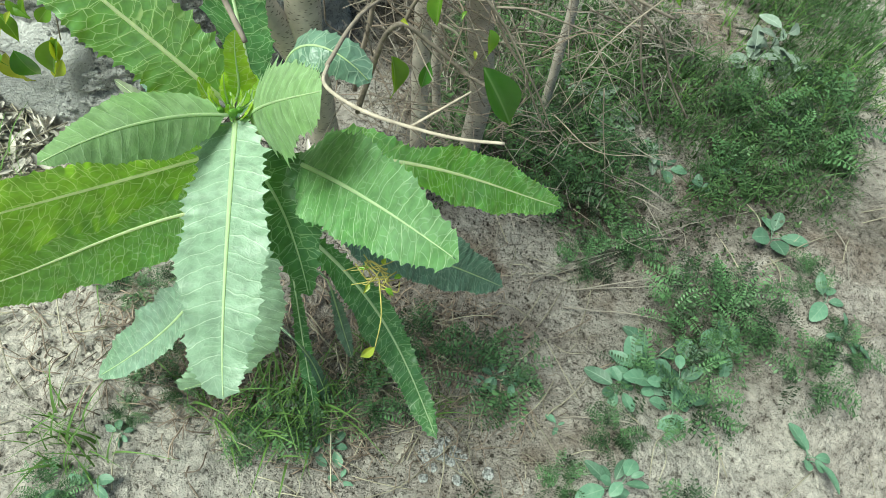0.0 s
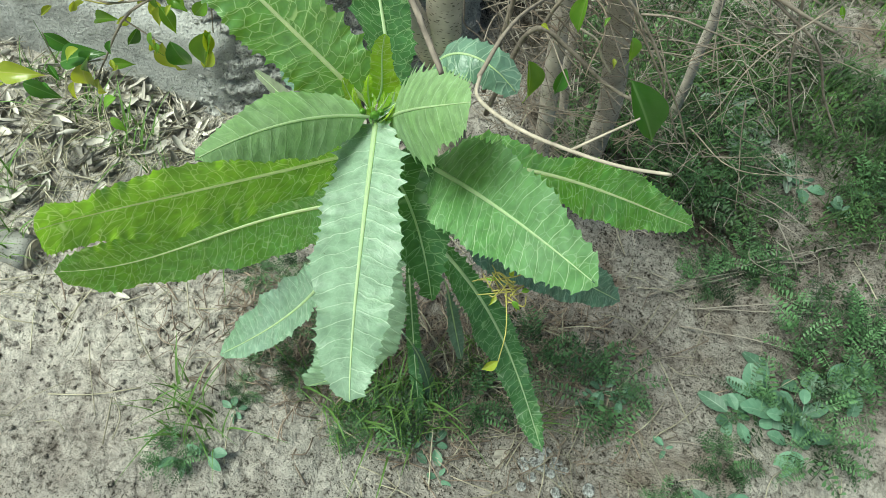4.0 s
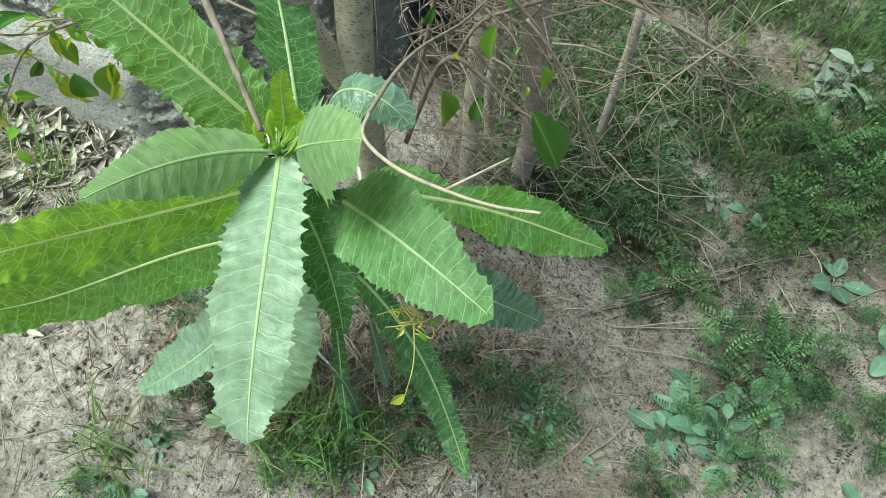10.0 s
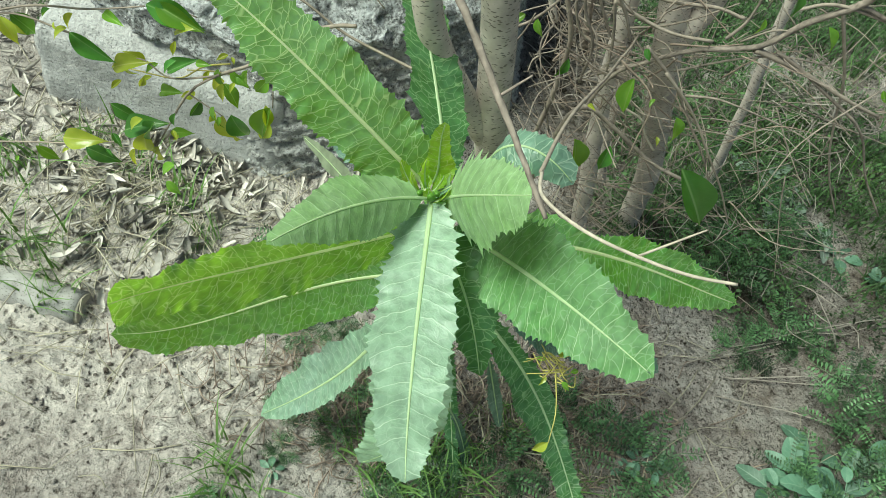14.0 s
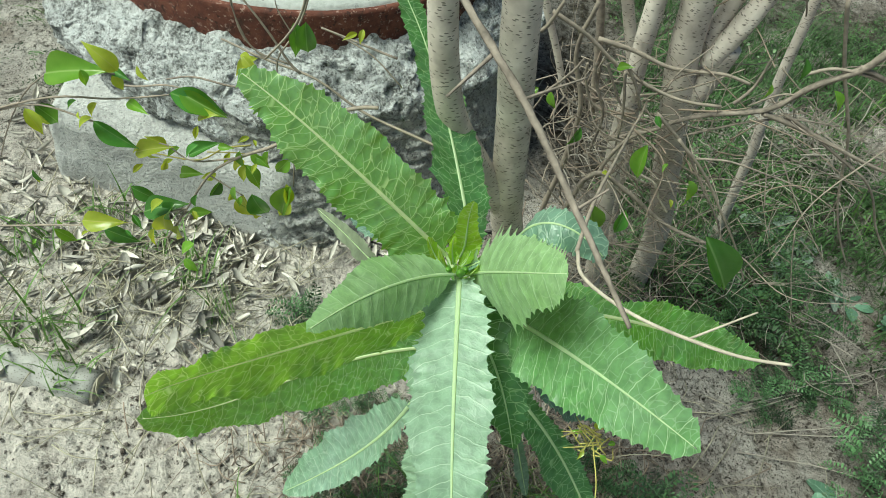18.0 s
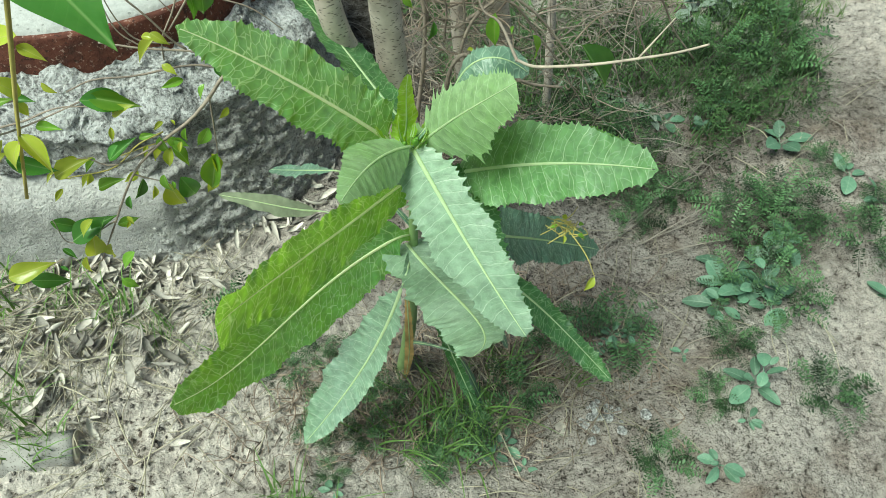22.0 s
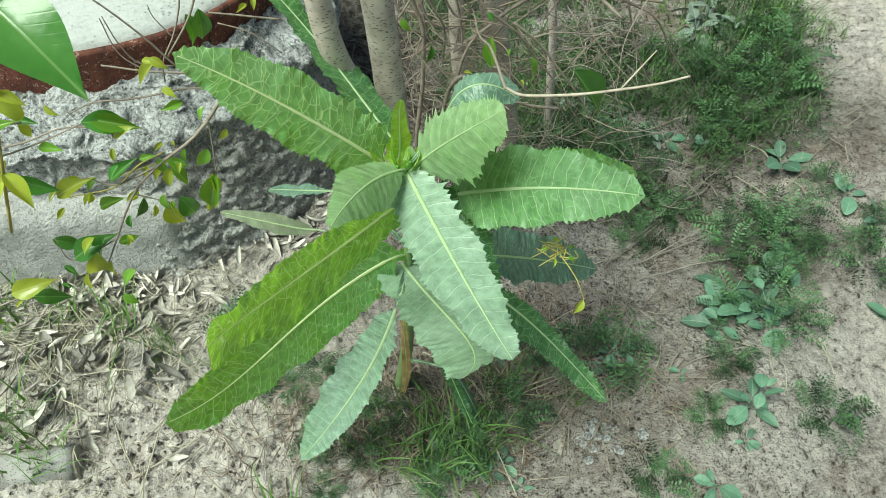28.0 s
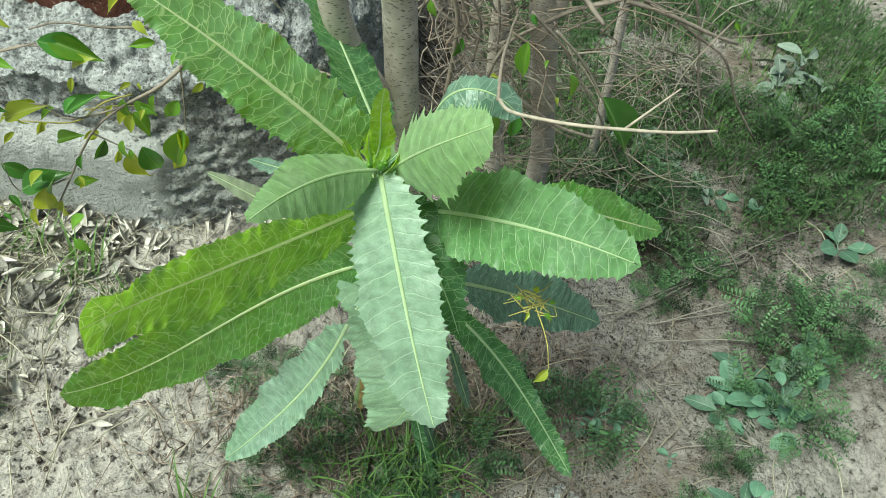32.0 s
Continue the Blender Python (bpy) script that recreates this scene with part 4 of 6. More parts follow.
tube("branch", [(0.208, 0.330, 0.643), (0.260, 0.330, 0.604), (0.298, 0.330, 0.559), (0.345, 0.330, 0.497), (0.393, 0.330, 0.426), (0.439, 0.330, 0.362)], 0.0027, 0.0010, M_LIMB, shrub, "", 7, 34, 0.006, 0.25)
tube("branch", [(0.288, 0.330, 0.582), (0.338, 0.330, 0.588), (0.397, 0.330, 0.577), (0.460, 0.330, 0.567), (0.499, 0.330, 0.551)], 0.0018, 0.0006, M_LIMB, shrub, "", 7, 34, 0.006, 0.25)
tube("branch", [(0.216, 0.300, 0.558), (0.242, 0.300, 0.547), (0.260, 0.300, 0.518), (0.279, 0.300, 0.496)], 0.0018, 0.0021, M_TWIGPALE, shrub, "", 7, 34, 0.006, 0.25)
tube("branch", [(0.119, 0.360, 0.674), (0.126, 0.360, 0.644), (0.151, 0.360, 0.593), (0.156, 0.360, 0.529)], 0.0024, 0.0019, M_LIMB, shrub, "", 7, 34, 0.006, 0.25)
tube("branch", [(0.109, 0.370, 0.664), (0.114, 0.370, 0.637), (0.132, 0.370, 0.602), (0.161, 0.370, 0.588)], 0.0021, 0.0016, M_TWIG, shrub, "", 7, 34, 0.006, 0.25)
tube("branch", [(0.133, 0.360, 0.679), (0.147, 0.360, 0.651), (0.167, 0.360, 0.617), (0.188, 0.360, 0.612)], 0.0021, 0.0016, M_LIMB, shrub, "", 7, 34, 0.006, 0.25)
tube("branch", [(0.154, 0.350, 0.693), (0.174, 0.350, 0.662), (0.190, 0.350, 0.628)], 0.0024, 0.0021, M_TWIG, shrub, "", 7, 34, 0.006, 0.25)
tube("branch", [(0.040, 0.330, 0.616), (0.059, 0.330, 0.634), (0.089, 0.330, 0.677), (0.099, 0.330, 0.701)], 0.0021, 0.0016, M_LIMB, shrub, "", 7, 34, 0.006, 0.25)
tube("branch", [(0.033, 0.310, 0.583), (0.051, 0.310, 0.625), (0.061, 0.310, 0.662)], 0.0014, 0.0011, M_LIMB, shrub, "", 7, 34, 0.006, 0.25)
tube("branch", [(0.044, 0.310, 0.605), (0.061, 0.310, 0.542), (0.068, 0.310, 0.510), (0.092, 0.310, 0.491), (0.148, 0.310, 0.436)], 0.0013, 0.0010, M_LIMB, shrub, "", 7, 34, 0.006, 0.25)
tube("branch", [(0.268, 0.360, 0.591), (0.302, 0.360, 0.613), (0.346, 0.360, 0.639), (0.387, 0.360, 0.657), (0.442, 0.360, 0.665)], 0.0018, 0.0010, M_LIMB, shrub, "", 7, 34, 0.006, 0.25)
tube("branch", [(0.308, 0.360, 0.661), (0.319, 0.360, 0.693), (0.317, 0.360, 0.739)], 0.0024, 0.0014, M_LIMB, shrub, "", 7, 34, 0.006, 0.25)
tube("branch", [(0.415, 0.360, 0.752), (0.454, 0.360, 0.742), (0.487, 0.360, 0.738)], 0.0032, 0.0026, M_LIMB, shrub, "", 7, 34, 0.006, 0.25)
tube("branch", [(0.326, 0.360, 0.661), (0.356, 0.360, 0.689), (0.390, 0.360, 0.693)], 0.0014, 0.0011, M_TWIG, shrub, "", 7, 34, 0.006, 0.25)

rng = random.Random(5)
BURL = Vector((0.175, 0.40, 0.56))
for i in range(420):
    if i < 80:
        o = BURL + Vector((rng.gauss(0, 0.05), rng.gauss(0, 0.04), rng.gauss(0, 0.045)))
        d = Vector((rng.gauss(0, 1), rng.gauss(-0.3, 0.7), rng.gauss(0.3, 0.7))).normalized()
        ln, r, tip_ = rng.uniform(0.04, 0.15), rng.uniform(0.0008, 0.0020), 0.5
    else:
        o = Vector((rng.gauss(0.26, 0.10), rng.gauss(0.42, 0.07), rng.gauss(0.42, 0.15))) if i % 2 else Vector((rng.uniform(0.10, 0.58), rng.uniform(0.32, 0.66), rng.uniform(0.05, 0.66)))
        d = Vector((rng.gauss(0.1, 1), rng.gauss(-0.2, 0.6), rng.gauss(0.35, 0.7))).normalized()
        ln, r, tip_ = rng.uniform(0.06, 0.24), rng.uniform(0.0006, 0.0014), 0.35
    e = o + d * ln
    o.x, e.x = max(o.x, 0.09), max(e.x, 0.08)
    mid_ = o.lerp(e, 0.5) + Vector((rng.gauss(0, 0.09), rng.gauss(0, 0.09), rng.gauss(0, 0.09))) * ln
    tube("twig", [o, mid_, e], r, r * tip_, (M_TWIG, M_LIMB, M_TWIG, M_ROOT)[i % 4], shrub, "", 5, 14, 0.006, 0.35, seed=i)


# ---- ficus leaves ----
def ficus_leaf_mesh(name, length, width, fold, curl, material, blunt=0.0):
    n, m = 15, 7
    verts, faces = [], []
    for i in range(n):
        s = i / (n - 1)
        w = width * 0.5 * (math.sin(math.pi * min(1, s * 1.02) ** (0.85 - 0.15 * blunt)) ** (0.9 - 0.2 * blunt)) * (1 - 0.62 * s ** 3.2)
        if i == n - 1:
            w = 0.0004
        for j in range(m):
            v = -1 + 2 * j / (m - 1)
            verts.append((v * w, s * length, fold * abs(v) ** 1.4 * w - curl * (s ** 2.4) * length + 0.035 * width * math.sin(s * 9 + v * 2.5) * abs(v)))
    for i in range(n - 1):
        for j in range(m - 1):
            a = i * m + j
            faces.append((a, a + 1, a + m + 1, a + m))
    me = bpy.data.meshes.new(name)
    me.from_pydata(verts, [], faces)
    me.materials.append(material)
    me.polygons.foreach_set("use_smooth", [True] * len(me.polygons))
    return me


FICUS = {k: [ficus_leaf_mesh("leaf", 1.0, 0.46, 0.65, 0.30, mat), ficus_leaf_mesh("leaf", 1.0, 0.52, 0.40, 0.45, mat), ficus_leaf_mesh("leaf", 1.0, 0.40, 1.0, 0.16, mat), ficus_leaf_mesh("leaf", 1.0, 0.60, 0.25, 0.18, mat, 0.6)] for k, mat in (("g", M_FICUS), ("y", M_FICUSY), ("m", M_FICUSM))}


def ficus_leaf(parent, base, tip, tone, turn=0.0, form=0):
    base, tip = Vector(base), Vector(tip)
    y = (tip - base).normalized()
    ref = Vector((math.sin(radians(turn)), -0.55, 0.8)).normalized()
    z = (ref - y * ref.dot(y)).normalized()
    x = y.cross(z)
    ob = new("leaf", FICUS[tone][form])
    ob.parent = parent
    k = (tip - base).length
    ob.matrix_local = Matrix.Translation(base - parent.location) @ Matrix((x * k, y * k, z * k)).transposed().to_4x4()
    return ob


spray = thing("ficus_branch", (-0.42, 0.16, 0.4), "drooping ficus twig with green and yellow leaves", "branch")
ficus_leaf(spray, (-0.376, 0.162, 0.651), (-0.310, 0.168, 0.631), "g", -17, 0)
ficus_leaf(spray, (-0.568, 0.160, 0.576), (-0.545, 0.172, 0.532), "g", 32, 1)
ficus_leaf(spray, (-0.482, 0.149, 0.584), (-0.427, 0.140, 0.557), "g", -36, 2)
ficus_leaf(spray, (-0.531, 0.158, 0.639), (-0.454, 0.144, 0.685), "m", -3, 0)
ficus_leaf(spray, (-0.445, 0.164, 0.659), (-0.433, 0.158, 0.637), "y", 14, 1)
ficus_leaf(spray, (-0.436, 0.163, 0.618), (-0.405, 0.148, 0.622), "m", 5, 2)
ficus_leaf(spray, (-0.440, 0.153, 0.537), (-0.394, 0.150, 0.570), "y", -17, 0)
ficus_leaf(spray, (-0.437, 0.166, 0.541), (-0.433, 0.164, 0.506), "y", -27, 1)
ficus_leaf(spray, (-0.370, 0.161, 0.546), (-0.331, 0.170, 0.576), "g", -15, 2)
ficus_leaf(spray, (-0.322, 0.152, 0.587), (-0.302, 0.148, 0.595), "m", 35, 0)
ficus_leaf(spray, (-0.314, 0.174, 0.546), (-0.307, 0.179, 0.512), "y", 32, 1)
ficus_leaf(spray, (-0.264, 0.170, 0.579), (-0.269, 0.167, 0.553), "m", -33, 2)
ficus_leaf(spray, (-0.306, 0.165, 0.485), (-0.299, 0.166, 0.413), "y", -11, 0)
ficus_leaf(spray, (-0.287, 0.152, 0.507), (-0.267, 0.149, 0.450), "g", -2, 1)
ficus_leaf(spray, (-0.231, 0.153, 0.542), (-0.254, 0.147, 0.470), "m", -3, 2)
ficus_leaf(spray, (-0.481, 0.171, 0.435), (-0.441, 0.173, 0.408), "g", -17, 0)
ficus_leaf(spray, (-0.458, 0.153, 0.406), (-0.406, 0.152, 0.452), "g", -24, 1)
ficus_leaf(spray, (-0.403, 0.151, 0.448), (-0.429, 0.151, 0.399), "g", -33, 2)
ficus_leaf(spray, (-0.431, 0.160, 0.409), (-0.442, 0.155, 0.341), "y", 17, 0)
ficus_leaf(spray, (-0.395, 0.167, 0.412), (-0.365, 0.173, 0.416), "m", 15, 1)
ficus_leaf(spray, (-0.412, 0.156, 0.386), (-0.420, 0.161, 0.342), "y", -13, 2)
ficus_leaf(spray, (-0.545, 0.162, 0.322), (-0.490, 0.157, 0.313), "g", -4, 0)
ficus_leaf(spray, (-0.563, 0.147, 0.355), (-0.505, 0.139, 0.380), "y", 38, 1)
ficus_leaf(spray, (-0.627, 0.152, 0.304), (-0.599, 0.158, 0.270), "m", 12, 2)
ficus_leaf(spray, (-0.207, 0.167, 0.792), (-0.207, 0.166, 0.741), "g", 8, 0)
ficus_leaf(spray, (-0.271, 0.147, 0.746), (-0.254, 0.134, 0.738), "y", -24, 1)
tube("twig", [(-0.225, 0.160, 0.634), (-0.255, 0.160, 0.600), (-0.303, 0.160, 0.564), (-0.347, 0.160, 0.517), (-0.393, 0.160, 0.428), (-0.435, 0.160, 0.345)], 0.0028, 0.001, M_TWIG, spray, "", 6, 14, 0.003)
tube("twig", [(-0.686, 0.160, 0.510), (-0.621, 0.160, 0.556), (-0.530, 0.160, 0.602), (-0.452, 0.160, 0.621), (-0.375, 0.160, 0.652)], 0.0018, 0.001, M_TWIG, spray, "", 6, 14, 0.003)
tube("twig", [(-0.805, 0.160, 0.235), (-0.737, 0.160, 0.260), (-0.637, 0.160, 0.300), (-0.546, 0.160, 0.332), (-0.484, 0.160, 0.361)], 0.0018, 0.001, M_TWIG, spray, "", 6, 14, 0.003)
tube("twig", [(-0.125, 0.160, 0.705), (-0.150, 0.160, 0.698), (-0.196, 0.160, 0.671), (-0.225, 0.160, 0.634)], 0.0022, 0.0026, M_TWIG, spray, "", 6, 14, 0.003)
tube("twig", [(-0.303, 0.160, 0.564), (-0.367, 0.160, 0.538), (-0.401, 0.160, 0.559), (-0.444, 0.160, 0.534)], 0.0014, 0.0007, M_TWIG, spray, "", 6, 14, 0.003)
tube("twig", [(-0.347, 0.160, 0.517), (-0.303, 0.160, 0.491)], 0.0012, 0.0008, M_TWIG, spray, "", 6, 14, 0.003)
tube("twig", [(-0.225, 0.160, 0.634), (-0.231, 0.160, 0.534)], 0.0012, 0.0008, M_TWIG, spray, "", 6, 14, 0.003)
tube("twig", [(-0.393, 0.160, 0.428), (-0.463, 0.160, 0.396), (-0.472, 0.160, 0.451)], 0.0012, 0.0007, M_TWIG, spray, "", 6, 14, 0.003)
tube("twig", [(-0.491, 0.160, 0.571), (-0.568, 0.160, 0.577), (-0.663, 0.160, 0.528)], 0.0015, 0.001, M_TWIG, spray, "", 6, 14, 0.003)
tube("twig", [(-0.441, 0.160, 0.663), (-0.514, 0.160, 0.651), (-0.591, 0.160, 0.575), (-0.664, 0.160, 0.445)], 0.0012, 0.0008, M_TWIG, spray, "", 6, 14, 0.003)
tube("twig", [(-0.435, 0.160, 0.345), (-0.543, 0.160, 0.273), (-0.620, 0.160, 0.235)], 0.001, 0.0007, M_TWIG, spray, "", 6, 14, 0.003)
tube("twig", [(-0.200, 0.160, 0.862), (-0.203, 0.160, 0.824), (-0.217, 0.160, 0.787), (-0.251, 0.160, 0.737)], 0.002, 0.001, M_TWIG, spray, "", 6, 14, 0.003)
ficus_leaf(spray, (-0.279, 0.163, 0.602), (-0.273, 0.157, 0.597), "y", 54, 0)
ficus_leaf(spray, (-0.285, 0.146, 0.571), (-0.261, 0.135, 0.546), "m", 41, 1)
ficus_leaf(spray, (-0.340, 0.175, 0.492), (-0.356, 0.163, 0.459), "g", 50, 2)
ficus_leaf(spray, (-0.372, 0.142, 0.454), (-0.363, 0.132, 0.447), "y", 27, 0)
ficus_leaf(spray, (-0.423, 0.163, 0.288), (-0.399, 0.151, 0.274), "m", -1, 1)
ficus_leaf(spray, (-0.505, 0.157, 0.586), (-0.501, 0.148, 0.580), "y", -39, 2)
ficus_leaf(spray, (-0.474, 0.139, 0.602), (-0.496, 0.129, 0.589), "y", -54, 0)
ficus_leaf(spray, (-0.679, 0.159, 0.249), (-0.683, 0.149, 0.243), "m", 18, 1)
ficus_leaf(spray, (-0.484, 0.133, 0.378), (-0.472, 0.128, 0.370), "g", 55, 2)
ficus_leaf(spray, (-0.395, 0.146, 0.543), (-0.401, 0.139, 0.524), "y", 47, 0)
ficus_leaf(spray, (-0.306, 0.147, 0.521), (-0.308, 0.136, 0.486), "m", -41, 1)
ficus_leaf(spray, (-0.450, 0.152, 0.370), (-0.454, 0.141, 0.338), "y", -43, 2)
ficus_leaf(spray, (-0.564, 0.139, 0.590), (-0.542, 0.128, 0.560), "y", 36, 0)
ficus_leaf(spray, (-0.470, 0.144, 0.674), (-0.462, 0.138, 0.654), "m", 56, 1)
ficus_leaf(spray, (-0.640, 0.180, 0.408), (-0.627, 0.173, 0.388), "g", -49, 2)
ficus_leaf(spray, (-0.272, 0.149, 0.575), (-0.277, 0.137, 0.567), "y", -8, 0)
ficus_leaf(spray, (-0.299, 0.162, 0.576), (-0.295, 0.151, 0.542), "m", -32, 1)
ficus_leaf(spray, (-0.331, 0.187, 0.462), (-0.337, 0.179, 0.439), "y", 41, 2)
ficus_leaf(spray, (-0.418, 0.148, 0.452), (-0.444, 0.138, 0.431), "y", -41, 0)
ficus_leaf(spray, (-0.379, 0.134, 0.384), (-0.408, 0.123, 0.365), "m", -53, 1)
ficus_leaf(spray, (-0.483, 0.135, 0.631), (-0.497, 0.129, 0.619), "g", -51, 2)
ficus_leaf(spray, (-0.481, 0.165, 0.601), (-0.497, 0.156, 0.577), "y", -15, 0)
ficus_leaf(spray, (-0.640, 0.178, 0.290), (-0.630, 0.171, 0.283), "m", -33, 1)
ficus_leaf(spray, (-0.546, 0.132, 0.353), (-0.559, 0.126, 0.345), "y", -40, 2)
ficus_leaf(spray, (-0.402, 0.172, 0.516), (-0.420, 0.162, 0.506), "y", -54, 0)
ficus_leaf(spray, (-0.297, 0.138, 0.515), (-0.293, 0.128, 0.508), "m", 38, 1)
ficus_leaf(spray, (-0.474, 0.147, 0.401), (-0.456, 0.134, 0.390), "g", 24, 2)
ficus_leaf(spray, (-0.565, 0.155, 0.565), (-0.550, 0.149, 0.555), "y", -30, 0)
ficus_leaf(spray, (-0.520, 0.189, 0.639), (-0.502, 0.182, 0.623), "m", -2, 1)
ficus_leaf(spray, (-0.643, 0.181, 0.395), (-0.632, 0.173, 0.388), "y", 39, 2)
ficus_leaf(spray, (-0.288, 0.157, 0.560), (-0.300, 0.146, 0.530), "y", -5, 0)
ficus_leaf(spray, (-0.293, 0.182, 0.557), (-0.272, 0.173, 0.536), "m", -34, 1)
ficus_leaf(spray, (-0.355, 0.133, 0.504), (-0.360, 0.126, 0.481), "g", -10, 2)
ficus_leaf(spray, (-0.374, 0.155, 0.429), (-0.379, 0.146, 0.423), "y", 48, 0)
tube("twig", [(-0.329, 0.250, 0.740), (-0.319, 0.250, 0.699), (-0.301, 0.250, 0.667), (-0.260, 0.250, 0.657)], 0.0008, 0.0013, M_TWIG, spray, "", 6, 14, 0.002)
tube("twig", [(-0.226, 0.250, 0.791), (-0.228, 0.250, 0.774), (-0.236, 0.250, 0.739), (-0.251, 0.250, 0.702), (-0.272, 0.250, 0.666), (-0.277, 0.250, 0.632)], 0.0014, 0.001, M_TWIG, spray, "", 6, 14, 0.002)
tube("twig", [(-0.352, 0.250, 0.784), (-0.318, 0.250, 0.746), (-0.283, 0.250, 0.700), (-0.259, 0.250, 0.660), (-0.245, 0.250, 0.645)], 0.001, 0.0018, M_TWIG, spray, "", 6, 14, 0.002)
tube("twig", [(-0.198, 0.190, 0.770), (-0.165, 0.190, 0.764), (-0.113, 0.190, 0.753)], 0.0011, 0.0014, M_LIMB, spray, "", 6, 14, 0.002)
tube("twig", [(-0.192, 0.250, 0.716), (-0.153, 0.250, 0.697), (-0.115, 0.250, 0.660)], 0.001, 0.0008, M_TWIG, spray, "", 6, 14, 0.002)
tube("twig", [(-0.393, 0.190, 0.645), (-0.358, 0.190, 0.659), (-0.308, 0.190, 0.657), (-0.240, 0.190, 0.664), (-0.205, 0.190, 0.655)], 0.001, 0.0016, M_LIMB, spray, "", 6, 14, 0.002)
tube("twig", [(-0.511, 0.250, 0.550), (-0.476, 0.250, 0.557), (-0.426, 0.250, 0.573), (-0.365, 0.250, 0.564)], 0.0016, 0.001, M_TWIG, spray, "", 6, 14, 0.002)
tube("twig", [(-0.251, 0.250, 0.702), (-0.268, 0.250, 0.732), (-0.272, 0.250, 0.751)], 0.0009, 0.0006, M_TWIG, spray, "", 6, 14, 0.002)
tube("twig", [(-0.444, 0.190, 0.497), (-0.378, 0.190, 0.504), (-0.335, 0.190, 0.542), (-0.297, 0.190, 0.560)], 0.001, 0.0013, M_SHOOT, spray, "", 6, 14, 0.002)
tube("twig", [(-0.360, 0.190, 0.527), (-0.319, 0.190, 0.539), (-0.283, 0.190, 0.542)], 0.0008, 0.001, M_SHOOT, spray, "", 6, 14, 0.002)
ficus_leaf(spray, (-0.223, 0.175, 0.781), (-0.211, 0.163, 0.744), "g", 35, 1)
ficus_leaf(spray, (-0.271, 0.184, 0.714), (-0.300, 0.172, 0.691), "y", -50, 2)
ficus_leaf(spray, (-0.285, 0.174, 0.724), (-0.268, 0.162, 0.728), "y", 9, 0)
ficus_leaf(spray, (-0.272, 0.175, 0.680), (-0.256, 0.163, 0.675), "y", 5, 1)
ficus_leaf(spray, (-0.251, 0.172, 0.657), (-0.279, 0.160, 0.657), "m", 44, 2)
ficus_leaf(spray, (-0.211, 0.169, 0.673), (-0.201, 0.157, 0.663), "g", 4, 0)
ficus_leaf(spray, (-0.228, 0.176, 0.643), (-0.240, 0.164, 0.633), "m", -49, 1)
ficus_leaf(spray, (-0.367, 0.168, 0.650), (-0.307, 0.156, 0.635), "m", -48, 2)
ficus_leaf(spray, (-0.407, 0.159, 0.685), (-0.394, 0.147, 0.674), "y", -60, 0)
ficus_leaf(spray, (-0.345, 0.161, 0.623), (-0.326, 0.149, 0.647), "y", -34, 1)
ficus_leaf(spray, (-0.354, 0.170, 0.596), (-0.356, 0.158, 0.581), "y", 8, 2)
ficus_leaf(spray, (-0.292, 0.180, 0.586), (-0.304, 0.168, 0.585), "y", -2, 0)
ficus_leaf(spray, (-0.286, 0.182, 0.551), (-0.268, 0.170, 0.547), "m", -13, 1)
ficus_leaf(spray, (-0.320, 0.177, 0.551), (-0.327, 0.165, 0.539), "y", 6, 2)
ficus_leaf(spray, (-0.389, 0.174, 0.542), (-0.407, 0.162, 0.532), "m", -28, 0)
ficus_leaf(spray, (-0.413, 0.183, 0.530), (-0.427, 0.171, 0.551), "y", 32, 1)
ficus_leaf(spray, (-0.439, 0.159, 0.509), (-0.453, 0.147, 0.498), "y", 4, 2)
ficus_leaf(spray, (-0.447, 0.185, 0.516), (-0.463, 0.173, 0.512), "y", -54, 0)
ficus_leaf(spray, (-0.235, 0.164, 0.580), (-0.253, 0.152, 0.552), "m", 29, 1)
ficus_leaf(spray, (-0.239, 0.156, 0.540), (-0.232, 0.144, 0.505), "y", 30, 2)
ficus_leaf(spray, (-0.243, 0.172, 0.485), (-0.256, 0.160, 0.451), "y", 28, 0)
ficus_leaf(spray, (-0.205, 0.172, 0.604), (-0.216, 0.160, 0.593), "y", 53, 1)
ficus_leaf(spray, (-0.152, 0.165, 0.794), (-0.164, 0.153, 0.792), "y", 9, 2)
ficus_leaf(spray, (-0.144, 0.157, 0.807), (-0.144, 0.145, 0.798), "y", 6, 0)
ficus_leaf(spray, (-0.341, 0.168, 0.514), (-0.360, 0.156, 0.504), "y", 58, 1)
ficus_leaf(spray, (-0.403, 0.183, 0.476), (-0.366, 0.171, 0.502), "m", -43, 2)
ficus_leaf(spray, (-0.351, 0.156, 0.577), (-0.370, 0.144, 0.562), "g", -46, 0)
ficus_leaf(spray, (-0.435, 0.161, 0.668), (-0.451, 0.149, 0.709), "y", 27, 1)
ficus_leaf(spray, (-0.450, 0.171, 0.658), (-0.423, 0.159, 0.660), "g", 4, 2)
ficus_leaf(spray, (-0.464, 0.169, 0.660), (-0.486, 0.157, 0.653), "g", -59, 0)
ficus_leaf(shrub, (0.341, 0.330, 0.770), (0.347, 0.318, 0.743), "g", 20, 2)
ficus_leaf(shrub, (0.398, 0.340, 0.729), (0.422, 0.328, 0.705), "m", 35, 0)
ficus_leaf(shrub, (0.331, 0.350, 0.711), (0.332, 0.338, 0.694), "m", 47, 1)
ficus_leaf(shrub, (0.203, 0.280, 0.631), (0.204, 0.268, 0.573), "m", -30, 2)
ficus_leaf(shrub, (0.157, 0.240, 0.540), (0.187, 0.228, 0.469), "m", 50, 0)
ficus_leaf(shrub, (0.282, 0.300, 0.567), (0.306, 0.288, 0.522), "m", 44, 1)
